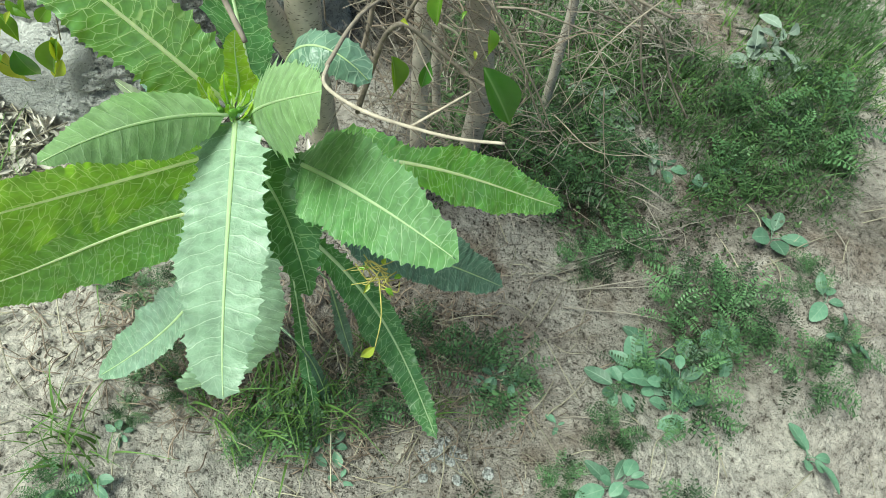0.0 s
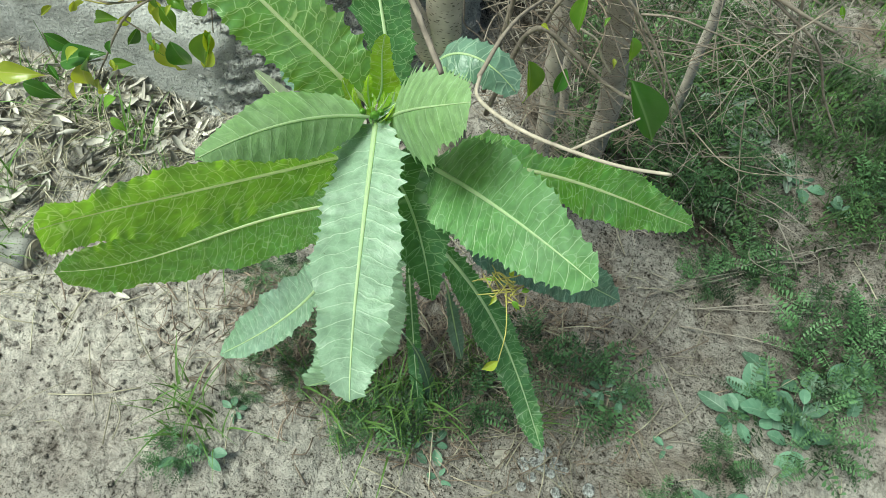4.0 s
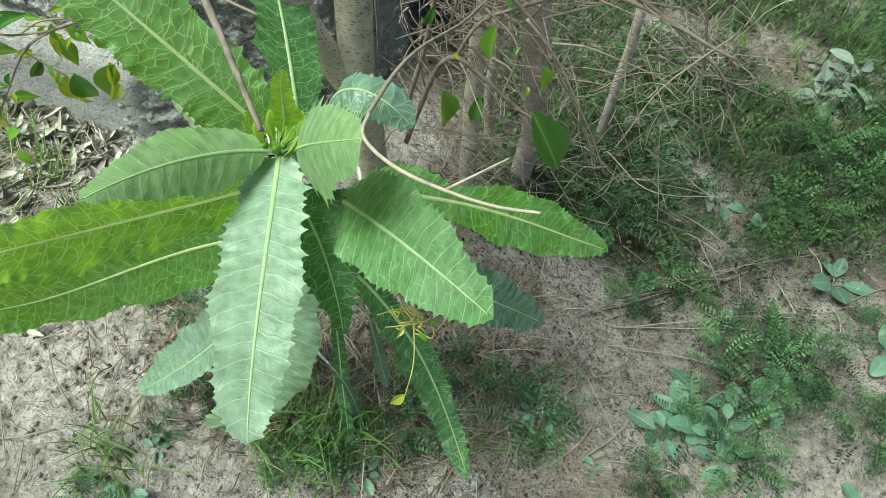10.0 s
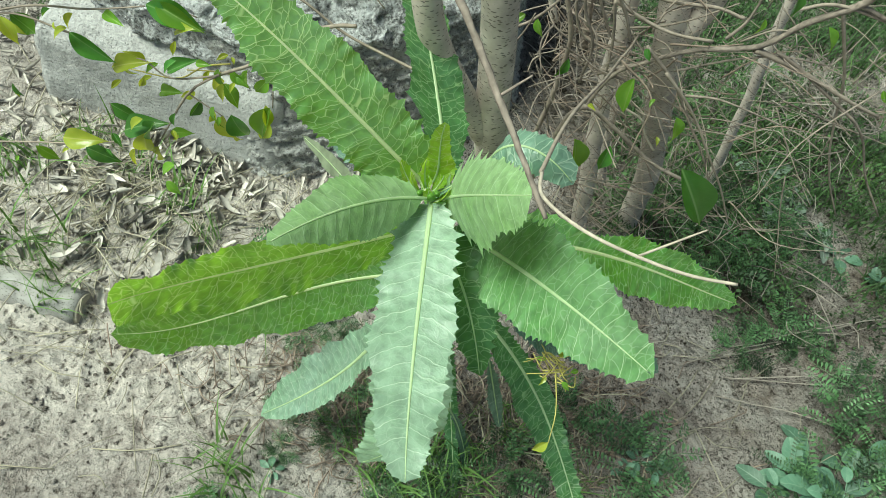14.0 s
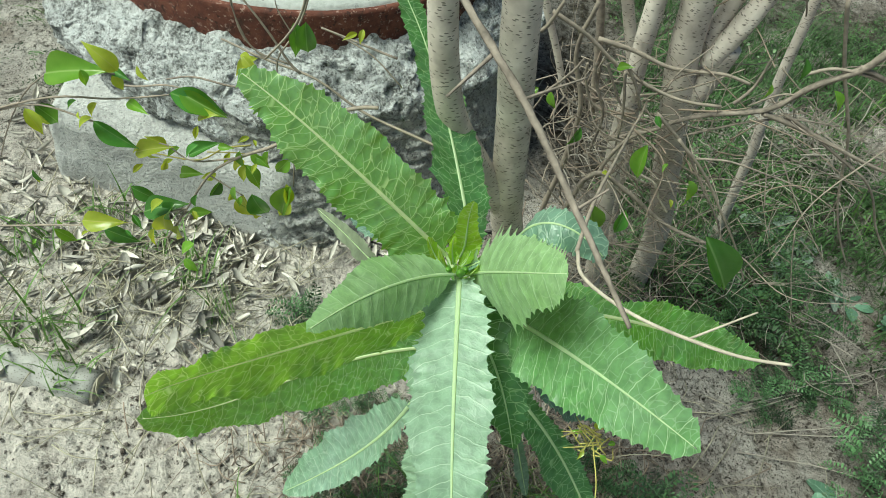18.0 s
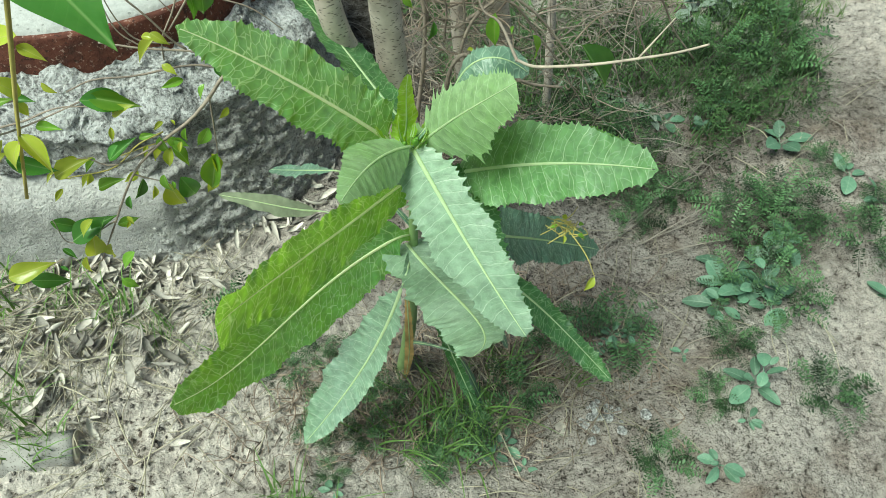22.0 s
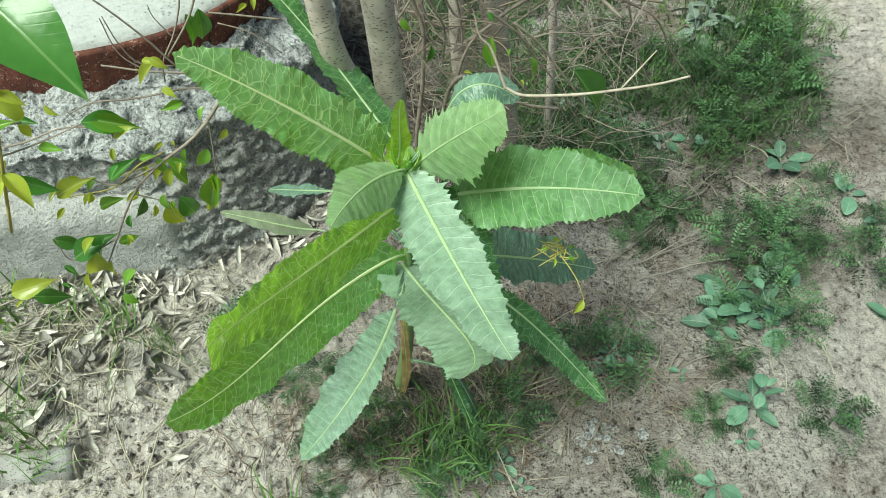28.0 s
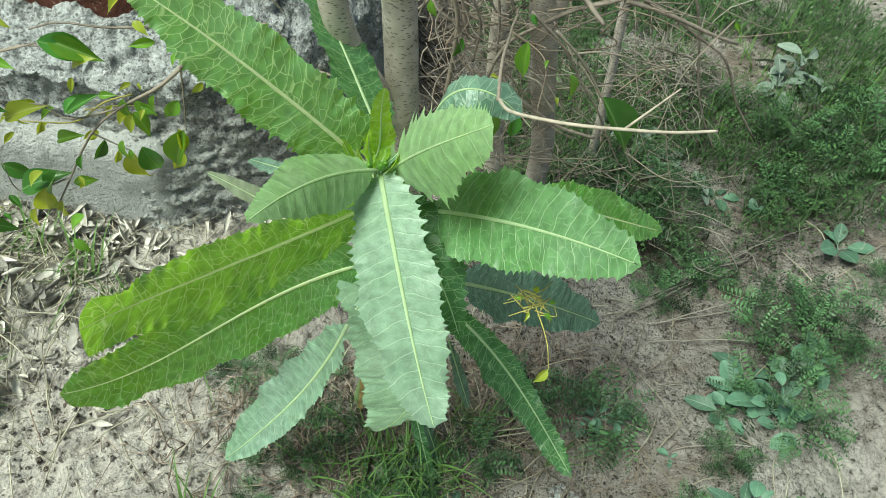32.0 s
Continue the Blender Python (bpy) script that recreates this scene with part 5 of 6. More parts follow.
ficus_leaf(shrub, (0.210, 0.260, 0.525), (0.209, 0.248, 0.477), "g", 1, 2)
ficus_leaf(shrub, (0.050, 0.300, 0.666), (0.031, 0.288, 0.654), "m", 8, 0)
ficus_leaf(shrub, (0.066, 0.300, 0.664), (0.073, 0.288, 0.643), "m", -46, 1)
ficus_leaf(shrub, (0.122, 0.330, 0.591), (0.113, 0.318, 0.560), "g", 31, 2)
ficus_leaf(shrub, (0.211, 0.330, 0.641), (0.220, 0.318, 0.628), "g", -39, 0)
ficus_leaf(shrub, (0.139, 0.330, 0.699), (0.149, 0.318, 0.716), "m", 4, 1)
ficus_leaf(shrub, (0.545, 0.400, 0.618), (0.554, 0.388, 0.606), "m", -45, 2)
ficus_leaf(shrub, (0.245, 0.300, 0.589), (0.238, 0.288, 0.585), "m", -51, 0)
ficus_leaf(shrub, (0.273, 0.300, 0.524), (0.277, 0.288, 0.521), "y", 13, 1)
ficus_leaf(shrub, (0.161, 0.270, 0.577), (0.170, 0.258, 0.583), "y", -1, 2)
ficus_leaf(shrub, (0.236, 0.067, 0.723), (0.296, 0.056, 0.652), "g", 0, 2)
pale = thing("pale_twig", (0.091, -0.065, 0.819), "pale curved bare twig over the lettuce leaves", "twig")
tube("twig", [(0.091, -0.065, 0.819), (0.091, -0.101, 0.839), (0.103, -0.131, 0.860), (0.123, -0.156, 0.879), (0.149, -0.174, 0.895), (0.177, -0.185, 0.906), (0.204, -0.186, 0.911)], 0.0016, 0.0010, M_TWIGPALE, pale, "", 8, 40, 0.001)
tube("twig", [(0.21, 0.40, 0.60), (0.16, 0.22, 0.68), (0.11, 0.03, 0.79), (0.091, -0.065, 0.819)], 0.0016, 0.0018, M_TWIG, pale, "", 6, 20, 0.003)
tube("twig", [(0.149, -0.174, 0.895), (0.179, -0.164, 0.925)], 0.0010, 0.0006, M_TWIGPALE, pale, "", 6, 6, 0.001)
dead = thing("dead_twig", (-0.05, -0.123, 1.102), "thin brown dead twig hanging above the plant", "twig")
tube("twig", [(-0.17, 0.24, 1.35), (-0.11, 0.0, 1.16), (-0.05, -0.118, 1.098), (0.009, -0.196, 1.069), (0.039, -0.233, 1.052), (0.069, -0.269, 1.035)], 0.0026, 0.0011, M_LIMB, dead, "", 8, 70, 0.007, 0.4)
for b_, e_, r_ in (((-0.05, -0.118, 1.098), (-0.085, -0.135, 1.125), 0.0010), ((-0.02, -0.158, 1.085), (0.006, -0.150, 1.118), 0.0009), ((0.009, -0.196, 1.069), (0.034, -0.178, 1.074), 0.0008), ((-0.005, -0.178, 1.076), (-0.02, -0.200, 1.066), 0.0011), ((0.039, -0.233, 1.052), (0.050, -0.226, 1.062), 0.0008)):
    tube("side_twig", [b_, e_], r_, r_ * 0.5, M_LIMB, dead, "", 6, 8, 0.002, 0.3)
tendril = thing("yellow_shoot", (0.170, -0.123, 0.604), "thin yellow-green shoot with a small yellow leaf", "shoot")
tube("stem", [(0.170, -0.123, 0.604), (0.176, -0.164, 0.604), (0.173, -0.197, 0.604)], 0.0008, 0.0005, M_SHOOT, tendril, "", 5, 10, 0.003)
ficus_leaf(tendril, (0.173, -0.197, 0.604), (0.161, -0.207, 0.590), "y", 0, 0)
rng = random.Random(17)
for k in range(16):
    a, ln = rng.uniform(0, 6.28), rng.uniform(0.012, 0.034)
    o = Vector((0.170, -0.123, 0.604)) + Vector((rng.gauss(0, 0.006), rng.gauss(0, 0.006), rng.gauss(0, 0.004)))
    e = o + Vector((math.cos(a) * ln, math.sin(a) * ln, rng.gauss(0.1, 0.4) * ln))
    tube("tendril", [o, o.lerp(e, 0.5) + Vector((rng.gauss(0, 0.006), rng.gauss(0, 0.006), 0.004)), e], 0.0009, 0.0005, M_SHOOT, tendril, "", 5, 10, 0.003)
for k in range(5):
    a = k * 1.3
    o = Vector((0.170 + 0.014 * math.cos(a), -0.123 + 0.014 * math.sin(a), 0.606))
    ficus_leaf(tendril, o, o + Vector((0.012 * math.cos(a + 0.6), 0.012 * math.sin(a + 0.6), -0.002)), "my"[k % 2], 20 * k - 40, k % 3)
hang = thing("ficus_branch", (-0.27, -0.27, 1.04), "hanging ficus shoot with large green and yellow leaves", "branch")
tube("twig", [(-0.180, 0.280, 1.750), (-0.215, 0.050, 1.640), (-0.228, -0.220, 1.360), (-0.240, -0.330, 1.150), (-0.245, -0.337, 1.118), (-0.262, -0.330, 1.062), (-0.270, -0.326, 1.037), (-0.284, -0.328, 0.985)], 0.0014, 0.0009, M_SHOOT, hang, "olive shoot", 6, 30)
ficus_leaf(hang, (-0.2435, -0.337, 1.122), (-0.212, -0.373, 1.102), "g", 10, 3)
ficus_leaf(hang, (-0.247, -0.336, 1.105), (-0.268, -0.330, 1.122), "m", -10, 3)
ficus_leaf(hang, (-0.255, -0.330, 1.078), (-0.272, -0.324, 1.074), "y", 0, 1)
ficus_leaf(hang, (-0.257, -0.330, 1.073), (-0.247, -0.336, 1.070), "y", 0, 0)
ficus_leaf(hang, (-0.274, -0.326, 1.024), (-0.262, -0.340, 1.012), "y", 30, 2)
ficus_leaf(hang, (-0.275, -0.326, 1.020), (-0.287, -0.330, 1.006), "y", -20, 1)

# ---- cut log on the ground ----
log_ = thing("cut_log", on_ground(-0.80, 0.03), "grey cut tree limb lying on the soil", "log")
lg = [(-1.7, 0.12, 0.035), (-1.2, 0.06, 0.033), (-0.8, 0.025, 0.032), (-0.565, 0.02, 0.026)]
tube("limb", lg, 0.036, 0.032, M_LOG, log_, "", 24, 40, 0.004, 0.03)
tube("cut_end", [(-0.5655, 0.02, 0.026), (-0.5625, 0.0198, 0.0259), (-0.5615, 0.0198, 0.0259)], 0.0295, 0.027, M_CUT, log_, "pale sawn end", 24, 6, 0, 0.03)


# ---- weeds and grass ----
EDGE_X, EDGE_SLOPE = 1.22, 0.5


def bare(x, y):
    """The bare strip of soil beside the weeds."""
    return x > EDGE_X + 0.06 * noise.noise(Vector((x * 6, y * 6, 9.0))) + (y - 0.5) * EDGE_SLOPE


def frond(heap, base, heading, length, lift, rng, pairs=8, leaf=0.012, curl=0.5):
    """A feathery compound leaf: a thin stalk with pairs of small lobed leaflets that stand apart."""
    d = Vector((math.cos(heading), math.sin(heading), 0))
    s = Vector((-math.sin(heading), math.cos(heading), 0))
    n = pairs + 2
    w = leaf * 0.05
    vs, fs, pts = [], [], []
    for i in range(n):
        u = i / (n - 1)
        p = base + d * (u * length) + s * (0.06 * length * math.sin(u * 3 + heading)) + Vector((0, 0, lift * math.sin(u * 2.2) - curl * lift * u * u))
        pts.append(p)
        vs += [p - s * w, p + s * w]
        if i:
            fs.append((2 * i - 2, 2 * i - 1, 2 * i + 1, 2 * i))
    for i in range(1, n):
        u = i / (n - 1)
        size = leaf * (0.5 + 0.95 * math.sin(math.pi * min(0.95, 0.12 + u * 0.78)))
        for e in (-1, 1):
            if rng.random() < 0.06:
                continue
            k = size * rng.uniform(0.8, 1.15)
            o = pts[i] + s * e * w
            ax = (s * e * 0.9 + d * rng.uniform(0.2, 0.45) + Vector((0, 0, rng.uniform(-0.1, 0.3)))).normalized()
            wd = (d * 0.95 - s * e * 0.25 + Vector((0, 0, rng.uniform(-0.25, 0.25)))).normalized()
            b = len(vs)
            vs += [o + ax * (k * a) + wd * (k * c) for a, c in ((0.25, 0.05), (0.68, 0.17), (1.0, 0.10), (0.88, 0.0), (1.08, -0.08), (0.72, -0.18), (0.25, -0.05))]
            r = 2 * i + (e > 0)
            fs += [(r, b, b + 3), (b, b + 1, b + 2, b + 3), (r, b + 3, b + 6), (b + 6, b + 3, b + 4, b + 5)]
    heap.add(vs, fs)


def weed(name, at, label, category, group):
    return thing(name, at, label, category, group)


FRONDS = []
for i in range(9):
    h = Heap()
    frond(h, Vector((0, 0, 0)), 0.0, 1.0, (0.25, 0.45, 0.65)[i % 3], random.Random(60 + i), 9 + i % 3, (0.135, 0.12, 0.105)[i % 3], 0.6)
    me_ob = h.build("frond", M_WEED)
    FRONDS.append(me_ob.data)
    bpy.data.objects.remove(me_ob)


def fern_clump(seed, radius, fronds, at, label):
    rng = random.Random(seed)
    clump = weed("feathery_weed", at, label, "weed", "feathery weeds")
    for i in range(fronds):
        a = rng.uniform(0, 6.283)
        r = radius * rng.random() ** 0.7 * 0.75
        ob = new("frond", FRONDS[rng.randrange(9)])
        ob.parent = clump
        x, y = math.cos(a) * r, math.sin(a) * r
        k = rng.uniform(0.045, 0.095)
        z = ground_h(at.x + x, at.y + y) - at.z
        ob.matrix_local = Matrix.LocRotScale((x, y, z + rng.uniform(0, 0.055) * (1 - 0.6 * r / radius)), Euler((rng.gauss(0, 0.35), rng.gauss(-0.2, 0.35), a + rng.gauss(0, 1.3))), (k, k, k))
    return clump


def copies(ob, places, rng):
    for x, y, k in places:
        c = copy_thing(ob, Matrix.LocRotScale(on_ground(x, y), Euler((0, 0, rng.uniform(0, 6.28))), None))
        c.scale = (k, k, k)


rng = random.Random(11)
fern_clump(1, 0.14, 140, on_ground(0.905, 0.215), "dense low feathery green weed clump on soil")
fern_clump(2, 0.12, 60, on_ground(0.81, 0.045), "low feathery green weed clump among seedlings")
small = fern_clump(3, 0.068, 40, on_ground(0.47, 0.03), "small feathery green weed tuft")
copies(small, [(0.58, -0.16, 0.55), (0.80, -0.21, 0.8), (1.105, 0.303, 0.6), (1.063, 0.078, 0.9), (1.14, 0.14, 0.7), (0.669, -0.065, 0.6), (0.794, 0.375, 0.7), (0.24, -0.02, 0.8), (0.34, 0.10, 0.8), (-0.12, 0.02, 0.6), (-0.2, 0.09, 0.5), (-0.05, 0.10, 0.5), (-0.16, -0.04, 0.45), (-0.24, 0.17, 0.45), (-0.08, -0.06, 0.5), (-0.02, 0.0, 0.55), (-0.28, 0.13, 0.4), (0.04, -0.13, 0.5), (-0.13, 0.11, 0.45), (-0.22, -0.25, 0.5), (0.08, -0.10, 0.8), (0.12, -0.07, 0.6), (-0.15, -0.12, 0.35), (-0.25, 0.24, 0.8), (0.45, -0.24, 0.7)], rng)
copies(small, [(0.62, 0.50, 1.0), (0.70, 0.66, 1.0), (0.80, 0.60, 1.0), (0.55, 0.64, 1.0), (0.74, 0.40, 0.8), (1.02, 0.60, 1.0), (1.2, 0.66, 1.2), (1.28, 0.8, 1.4), (1.1, 0.78, 1.2), (0.66, 0.33, 0.7)], rng)

carpet = Heap()
rng = random.Random(21)
for i in range(3900):
    x = rng.uniform(0.30, 1.55)
    y = rng.uniform(0.34, 1.7)
    if bare(x, y) or noise.noise(Vector((x * 3.1, y * 3.1, 4.0))) < -0.08 - (0.25 if y > 0.6 else 0.0) + (0.25 if y < 0.45 else 0.0):
        continue
    ln, pr = rng.uniform(0.025, 0.08), rng.randint(4, 7)
    frond(carpet, on_ground(x, y, rng.uniform(0, 0.03)), rng.uniform(0, 6.28), ln, rng.uniform(0.015, 0.07), rng, pr, ln / pr * rng.uniform(0.55, 0.8))
for i in range(260):
    x = rng.uniform(-1.5, -0.75)
    y = rng.uniform(0.62, 1.6)
    frond(carpet, on_ground(x, y), rng.uniform(0, 6.28), rng.uniform(0.04, 0.10), rng.uniform(0.015, 0.06), rng, 5, 0.009)
for i in range(7500):
    x, y = rng.uniform(0.28, 1.6), rng.uniform(0.32, 1.65)
    if bare(x, y) or noise.noise(Vector((x * 3.1, y * 3.1, 4.0))) < -0.05 - (0.25 if y > 0.6 else 0.0) + 0.12 * noise.noise(Vector((x * 15, y * 15, 2))):
        continue
    o = on_ground(x, y, rng.uniform(0.004, 0.07 if y < 0.5 else 0.12) * rng.random() ** 0.5)
    a, k = rng.uniform(0, 6.28), rng.uniform(0.004, 0.011)
    d = Vector((math.cos(a), math.sin(a), rng.gauss(0.1, 0.5))) * k
    s = Vector((-math.sin(a), math.cos(a), rng.gauss(0, 0.5))) * k * rng.uniform(0.22, 0.42)
    carpet.add([o, o + d * 0.35 + s, o + d * 0.75 + s * 0.8, o + d, o + d * 0.75 - s * 0.8, o + d * 0.35 - s], [(0, 1, 2, 3), (0, 3, 4, 5)])
tagged(carpet.build("weed_carpet", M_CARPET), "carpet of low feathery green weeds on shaded soil", "weeds", kind="stuff")


def grass_blade(rng, o, ln, lean):
    head = rng.uniform(0, 6.28)
    d = Vector((math.cos(head), math.sin(head), 0))
    s = Vector((-d.y, d.x, 0)) * rng.uniform(0.0014, 0.0030) * max(1.0, ln / 0.12)
    vs, fs = [], []
    for q in range(6):
        u = q / 5
        p = o + d * (lean * ln * u ** 1.6) + Vector((0, 0, ln * (u - 0.62 * lean * u * u)))
        w = s * (1 - u * 0.92)
        vs += [p - w, p + Vector((0, 0, -0.0004)), p + w]
        if q:
            b = 3 * q
            fs += [(b - 3, b - 2, b + 1, b), (b - 2, b - 1, b + 2, b + 1)]
    return vs, fs


BLADES = []
for i in range(12):
    v, f = grass_blade(random.Random(400 + i), Vector((0, 0, 0)), 0.1, (0.35, 0.7, 1.0)[i % 3])
    b_ob = mesh_object("blade", v, f, M_GRASS)
    BLADES.append(b_ob.data)
    bpy.data.objects.remove(b_ob)


def grass_tuft(seed, blades, radius, lo, hi, at, label):
    rng = random.Random(seed)
    tuft = weed("grass_tuft", at, label, "grass", "grass tufts")
    for i in range(blades):
        a, r = rng.uniform(0, 6.28), radius * rng.random() ** 0.6
        k = rng.uniform(lo, hi) / 0.1
        ob = new("blade", BLADES[rng.randrange(12)])
        ob.parent = tuft
        ob.matrix_local = Matrix.LocRotScale((math.cos(a) * r, math.sin(a) * r, -0.004), Euler((0, 0, rng.uniform(0, 6.28))), (k, k, k))
    return tuft


g1 = grass_tuft(1, 30, 0.055, 0.05, 0.15, on_ground(0.07, -0.075), "thin green grass tuft")
copies(g1, [(0.10, -0.11, 1.0), (0.05, -0.03, 0.9), (0.16, -0.05, 0.9), (-0.24, -0.17, 0.8), (-0.04, -0.07, 0.8), (0.22, 0.06, 0.7), (0.12, -0.03, 1.0), (0.02, -0.10, 0.9), (-0.19, -0.20, 0.8), (0.15, -0.09, 0.8), (-0.28, 0.12, 0.7), (-0.5, 0.28, 0.9), (-0.42, 0.22, 0.6), (-0.62, 0.02, 0.8), (-0.66, 0.10, 0.9), (-0.75, 0.08, 1.0), (-0.60, 0.33, 0.8), (-0.80, 0.25, 0.9), (-0.70, 0.36, 0.9), (0.25, 0.03, 0.7), (0.38, -0.02, 0.6)], rng)
g2 = grass_tuft(2, 46, 0.08, 0.05, 0.13, on_ground(1.30, 0.90), "tall arching green grass tuft")
copies(g2, [(1.22, 0.82, 1.0), (1.38, 1.0, 1.1), (1.15, 1.1, 1.0), (1.05, 1.25, 1.0), (1.3, 1.2, 1.1), (0.9, 1.1, 0.9), (0.75, 0.95, 0.9), (0.6, 0.9, 0.8), (1.45, 0.85, 0.9), (0.5, 0.78, 0.8), (0.95, 0.85, 0.9), (-0.95, 0.75, 0.8), (-1.1, 0.95, 0.9)], rng)
sward = Heap()
rng = random.Random(25)
for i in range(6000):
    x, y = rng.uniform(0.35, 1.6), rng.uniform(0.5, 1.6)
    if bare(x, y) or noise.noise(Vector((x * 3.1, y * 3.1, 4.0))) < -0.12 - (0.25 if y > 0.7 else 0.0):
        continue
    v, f = grass_blade(rng, on_ground(x, y), rng.uniform(0.03, 0.13), rng.uniform(0.3, 1.0))
    sward.add(v, f)
tagged(sward.build("grass_sward", M_SWARD), "thin green grass growing through the weeds", "grass", kind="stuff")

straw = Heap()
rng = random.Random(31)
for i in range(820):
    if i < 480:
        x, y = rng.gauss(-0.60, 0.18), rng.gauss(0.22, 0.16)
    elif i < 660:
        x, y = rng.gauss(0.30, 0.16), rng.gauss(0.02, 0.14)
    else:
        x, y = rng.uniform(-0.8, 1.3), rng.uniform(-0.35, 0.8)
    a, ln = rng.uniform(0, 3.14), rng.uniform(0.03, 0.17)
    o = on_ground(x, y, 0.004)
    e = on_ground(x + math.cos(a) * ln, y + math.sin(a) * ln, rng.uniform(0.002, 0.02))
    pm = o.lerp(e, 0.5) + Vector((rng.gauss(0, 0.006), rng.gauss(0, 0.006), rng.uniform(0.003, 0.015)))
    v, f = tube_data(smooth_path([o, pm, e], 6), [rng.uniform(0.0005, 0.0013)] * 6, 4)
    straw.add(v, f)
roots = Heap()
for i in range(1250):
    x, y = (rng.gauss(0.30, 0.12), rng.gauss(0.06, 0.10)) if i < 620 else (rng.gauss(-0.06, 0.13), rng.gauss(0.0, 0.07))
    a, ln = rng.uniform(0, 6.28), rng.uniform(0.015, 0.07)
    o = on_ground(x, y, 0.002)
    e = on_ground(x + math.cos(a) * ln, y + math.sin(a) * ln, rng.uniform(0.0, 0.018))
    pm = o.lerp(e, 0.5) + Vector((rng.gauss(0, 0.013), rng.gauss(0, 0.013), rng.uniform(0.002, 0.02)))
    v, f = tube_data(smooth_path([o, pm, e], 7), [rng.uniform(0.0004, 0.0013)] * 7, 4)
    roots.add(v, f)
for x0, y0, x1, y1, r in ((0.579, 0.275, 1.001, 0.501, 0.0019), (0.608, 0.206, 0.83, 0.195, 0.0016), (0.584, -0.035, 0.77, -0.048, 0.0016), (0.626, 0.252, 0.899, 0.288, 0.0013), (0.835, -0.037, 0.936, 0.061, 0.0014), (0.60, 0.262, 0.96, 0.46, 0.0012)):
    line = [on_ground(x0 + (x1 - x0) * q / 7, y0 + (y1 - y0) * q / 7, 0.006 + 0.012 * math.sin(q * 0.45) + 0.004 * math.sin(q * 2.3 + x0 * 40)) for q in range(8)]
    stalk = thing("dry_stalk", line[0], "long thin grey dry stalk lying on the soil", "stalk", "dry stalks")
    tube("shaft", line, r, r * 0.6, M_STALK, stalk, "", 6, 24, 0.003, 0.2)
tagged(roots.build("dry_roots", M_ROOT), "matted dry brown rootlets on the soil", "roots", kind="stuff")
tagged(straw.build("dry_straw", M_STRAW), "scattered dry straw and grass stalks", "straw", kind="stuff")


STALKS = Vector((0.840, 1.024, 0))
LONG_STALKS = [((0.646, 0.333), (1.089, 0.505)), ((0.637, 0.252), (1.061, 0.329)), ((0.530, 0.247), (0.768, 0.377)), ((1.199, 0.439), (1.188, 0.303)), ((1.012, 0.550), (1.251, 0.713)), ((0.428, 0.269), (0.548, 0.289)), ((0.456, -0.162), (0.523, -0.208)), ((-0.039, -0.067), (0.047, -0.041))]
stalks = Heap()
rng = random.Random(44)
for i in range(420):
    c_ = STALKS + Vector((rng.gauss(0, 0.06), rng.gauss(0, 0.06), 0))
    o = on_ground(c_.x, c_.y, rng.uniform(0.0, 0.07))
    a, ln = rng.uniform(0, 6.28), rng.uniform(0.03, 0.13)
    e = o + Vector((math.cos(a) * ln, math.sin(a) * ln, rng.gauss(-0.2, 0.5) * ln))
    pm = o.lerp(e, 0.5) + Vector((rng.gauss(0, 0.2), rng.gauss(0, 0.2), rng.uniform(0, 0.3))) * ln
    v, f = tube_data(smooth_path([o, pm, e], 6), [rng.uniform(0.0006, 0.0016)] * 6, 4)
    stalks.add(v, f)
for i in range(220):
    c_ = Vector((rng.uniform(0.15, 0.85), rng.uniform(0.34, 1.0), 0))
    o = on_ground(c_.x, c_.y, rng.uniform(0.0, 0.09))
    a, ln = rng.uniform(0, 6.28), rng.uniform(0.03, 0.16)
    e = o + Vector((math.cos(a) * ln, math.sin(a) * ln, abs(rng.gauss(0, 0.35)) * ln))
    pm = o.lerp(e, 0.5) + Vector((rng.gauss(0, 0.15), rng.gauss(0, 0.15), rng.uniform(0, 0.25))) * ln
    v, f = tube_data(smooth_path([o, pm, e], 6), [rng.uniform(0.0005, 0.0013)] * 6, 4)
    stalks.add(v, f)
tagged(stalks.build("dry_stalks", M_STALK), "heap of dry grey weed stalks", "dry stalks", kind="stuff")


for ends in LONG_STALKS:
    o, e = on_ground(*ends[0], 0.006), on_ground(*ends[1], 0.012)
    stalk = thing("dry_stalk", o, "long thin dry grass stalk lying on the soil", "stalk", "long dry stalks")
    tube("stalk", [o, o.lerp(e, 0.5) + Vector((0.004, 0.008, 0.012)), e], 0.0015, 0.0008, M_STALK, stalk, "", 5, 16, 0.003)


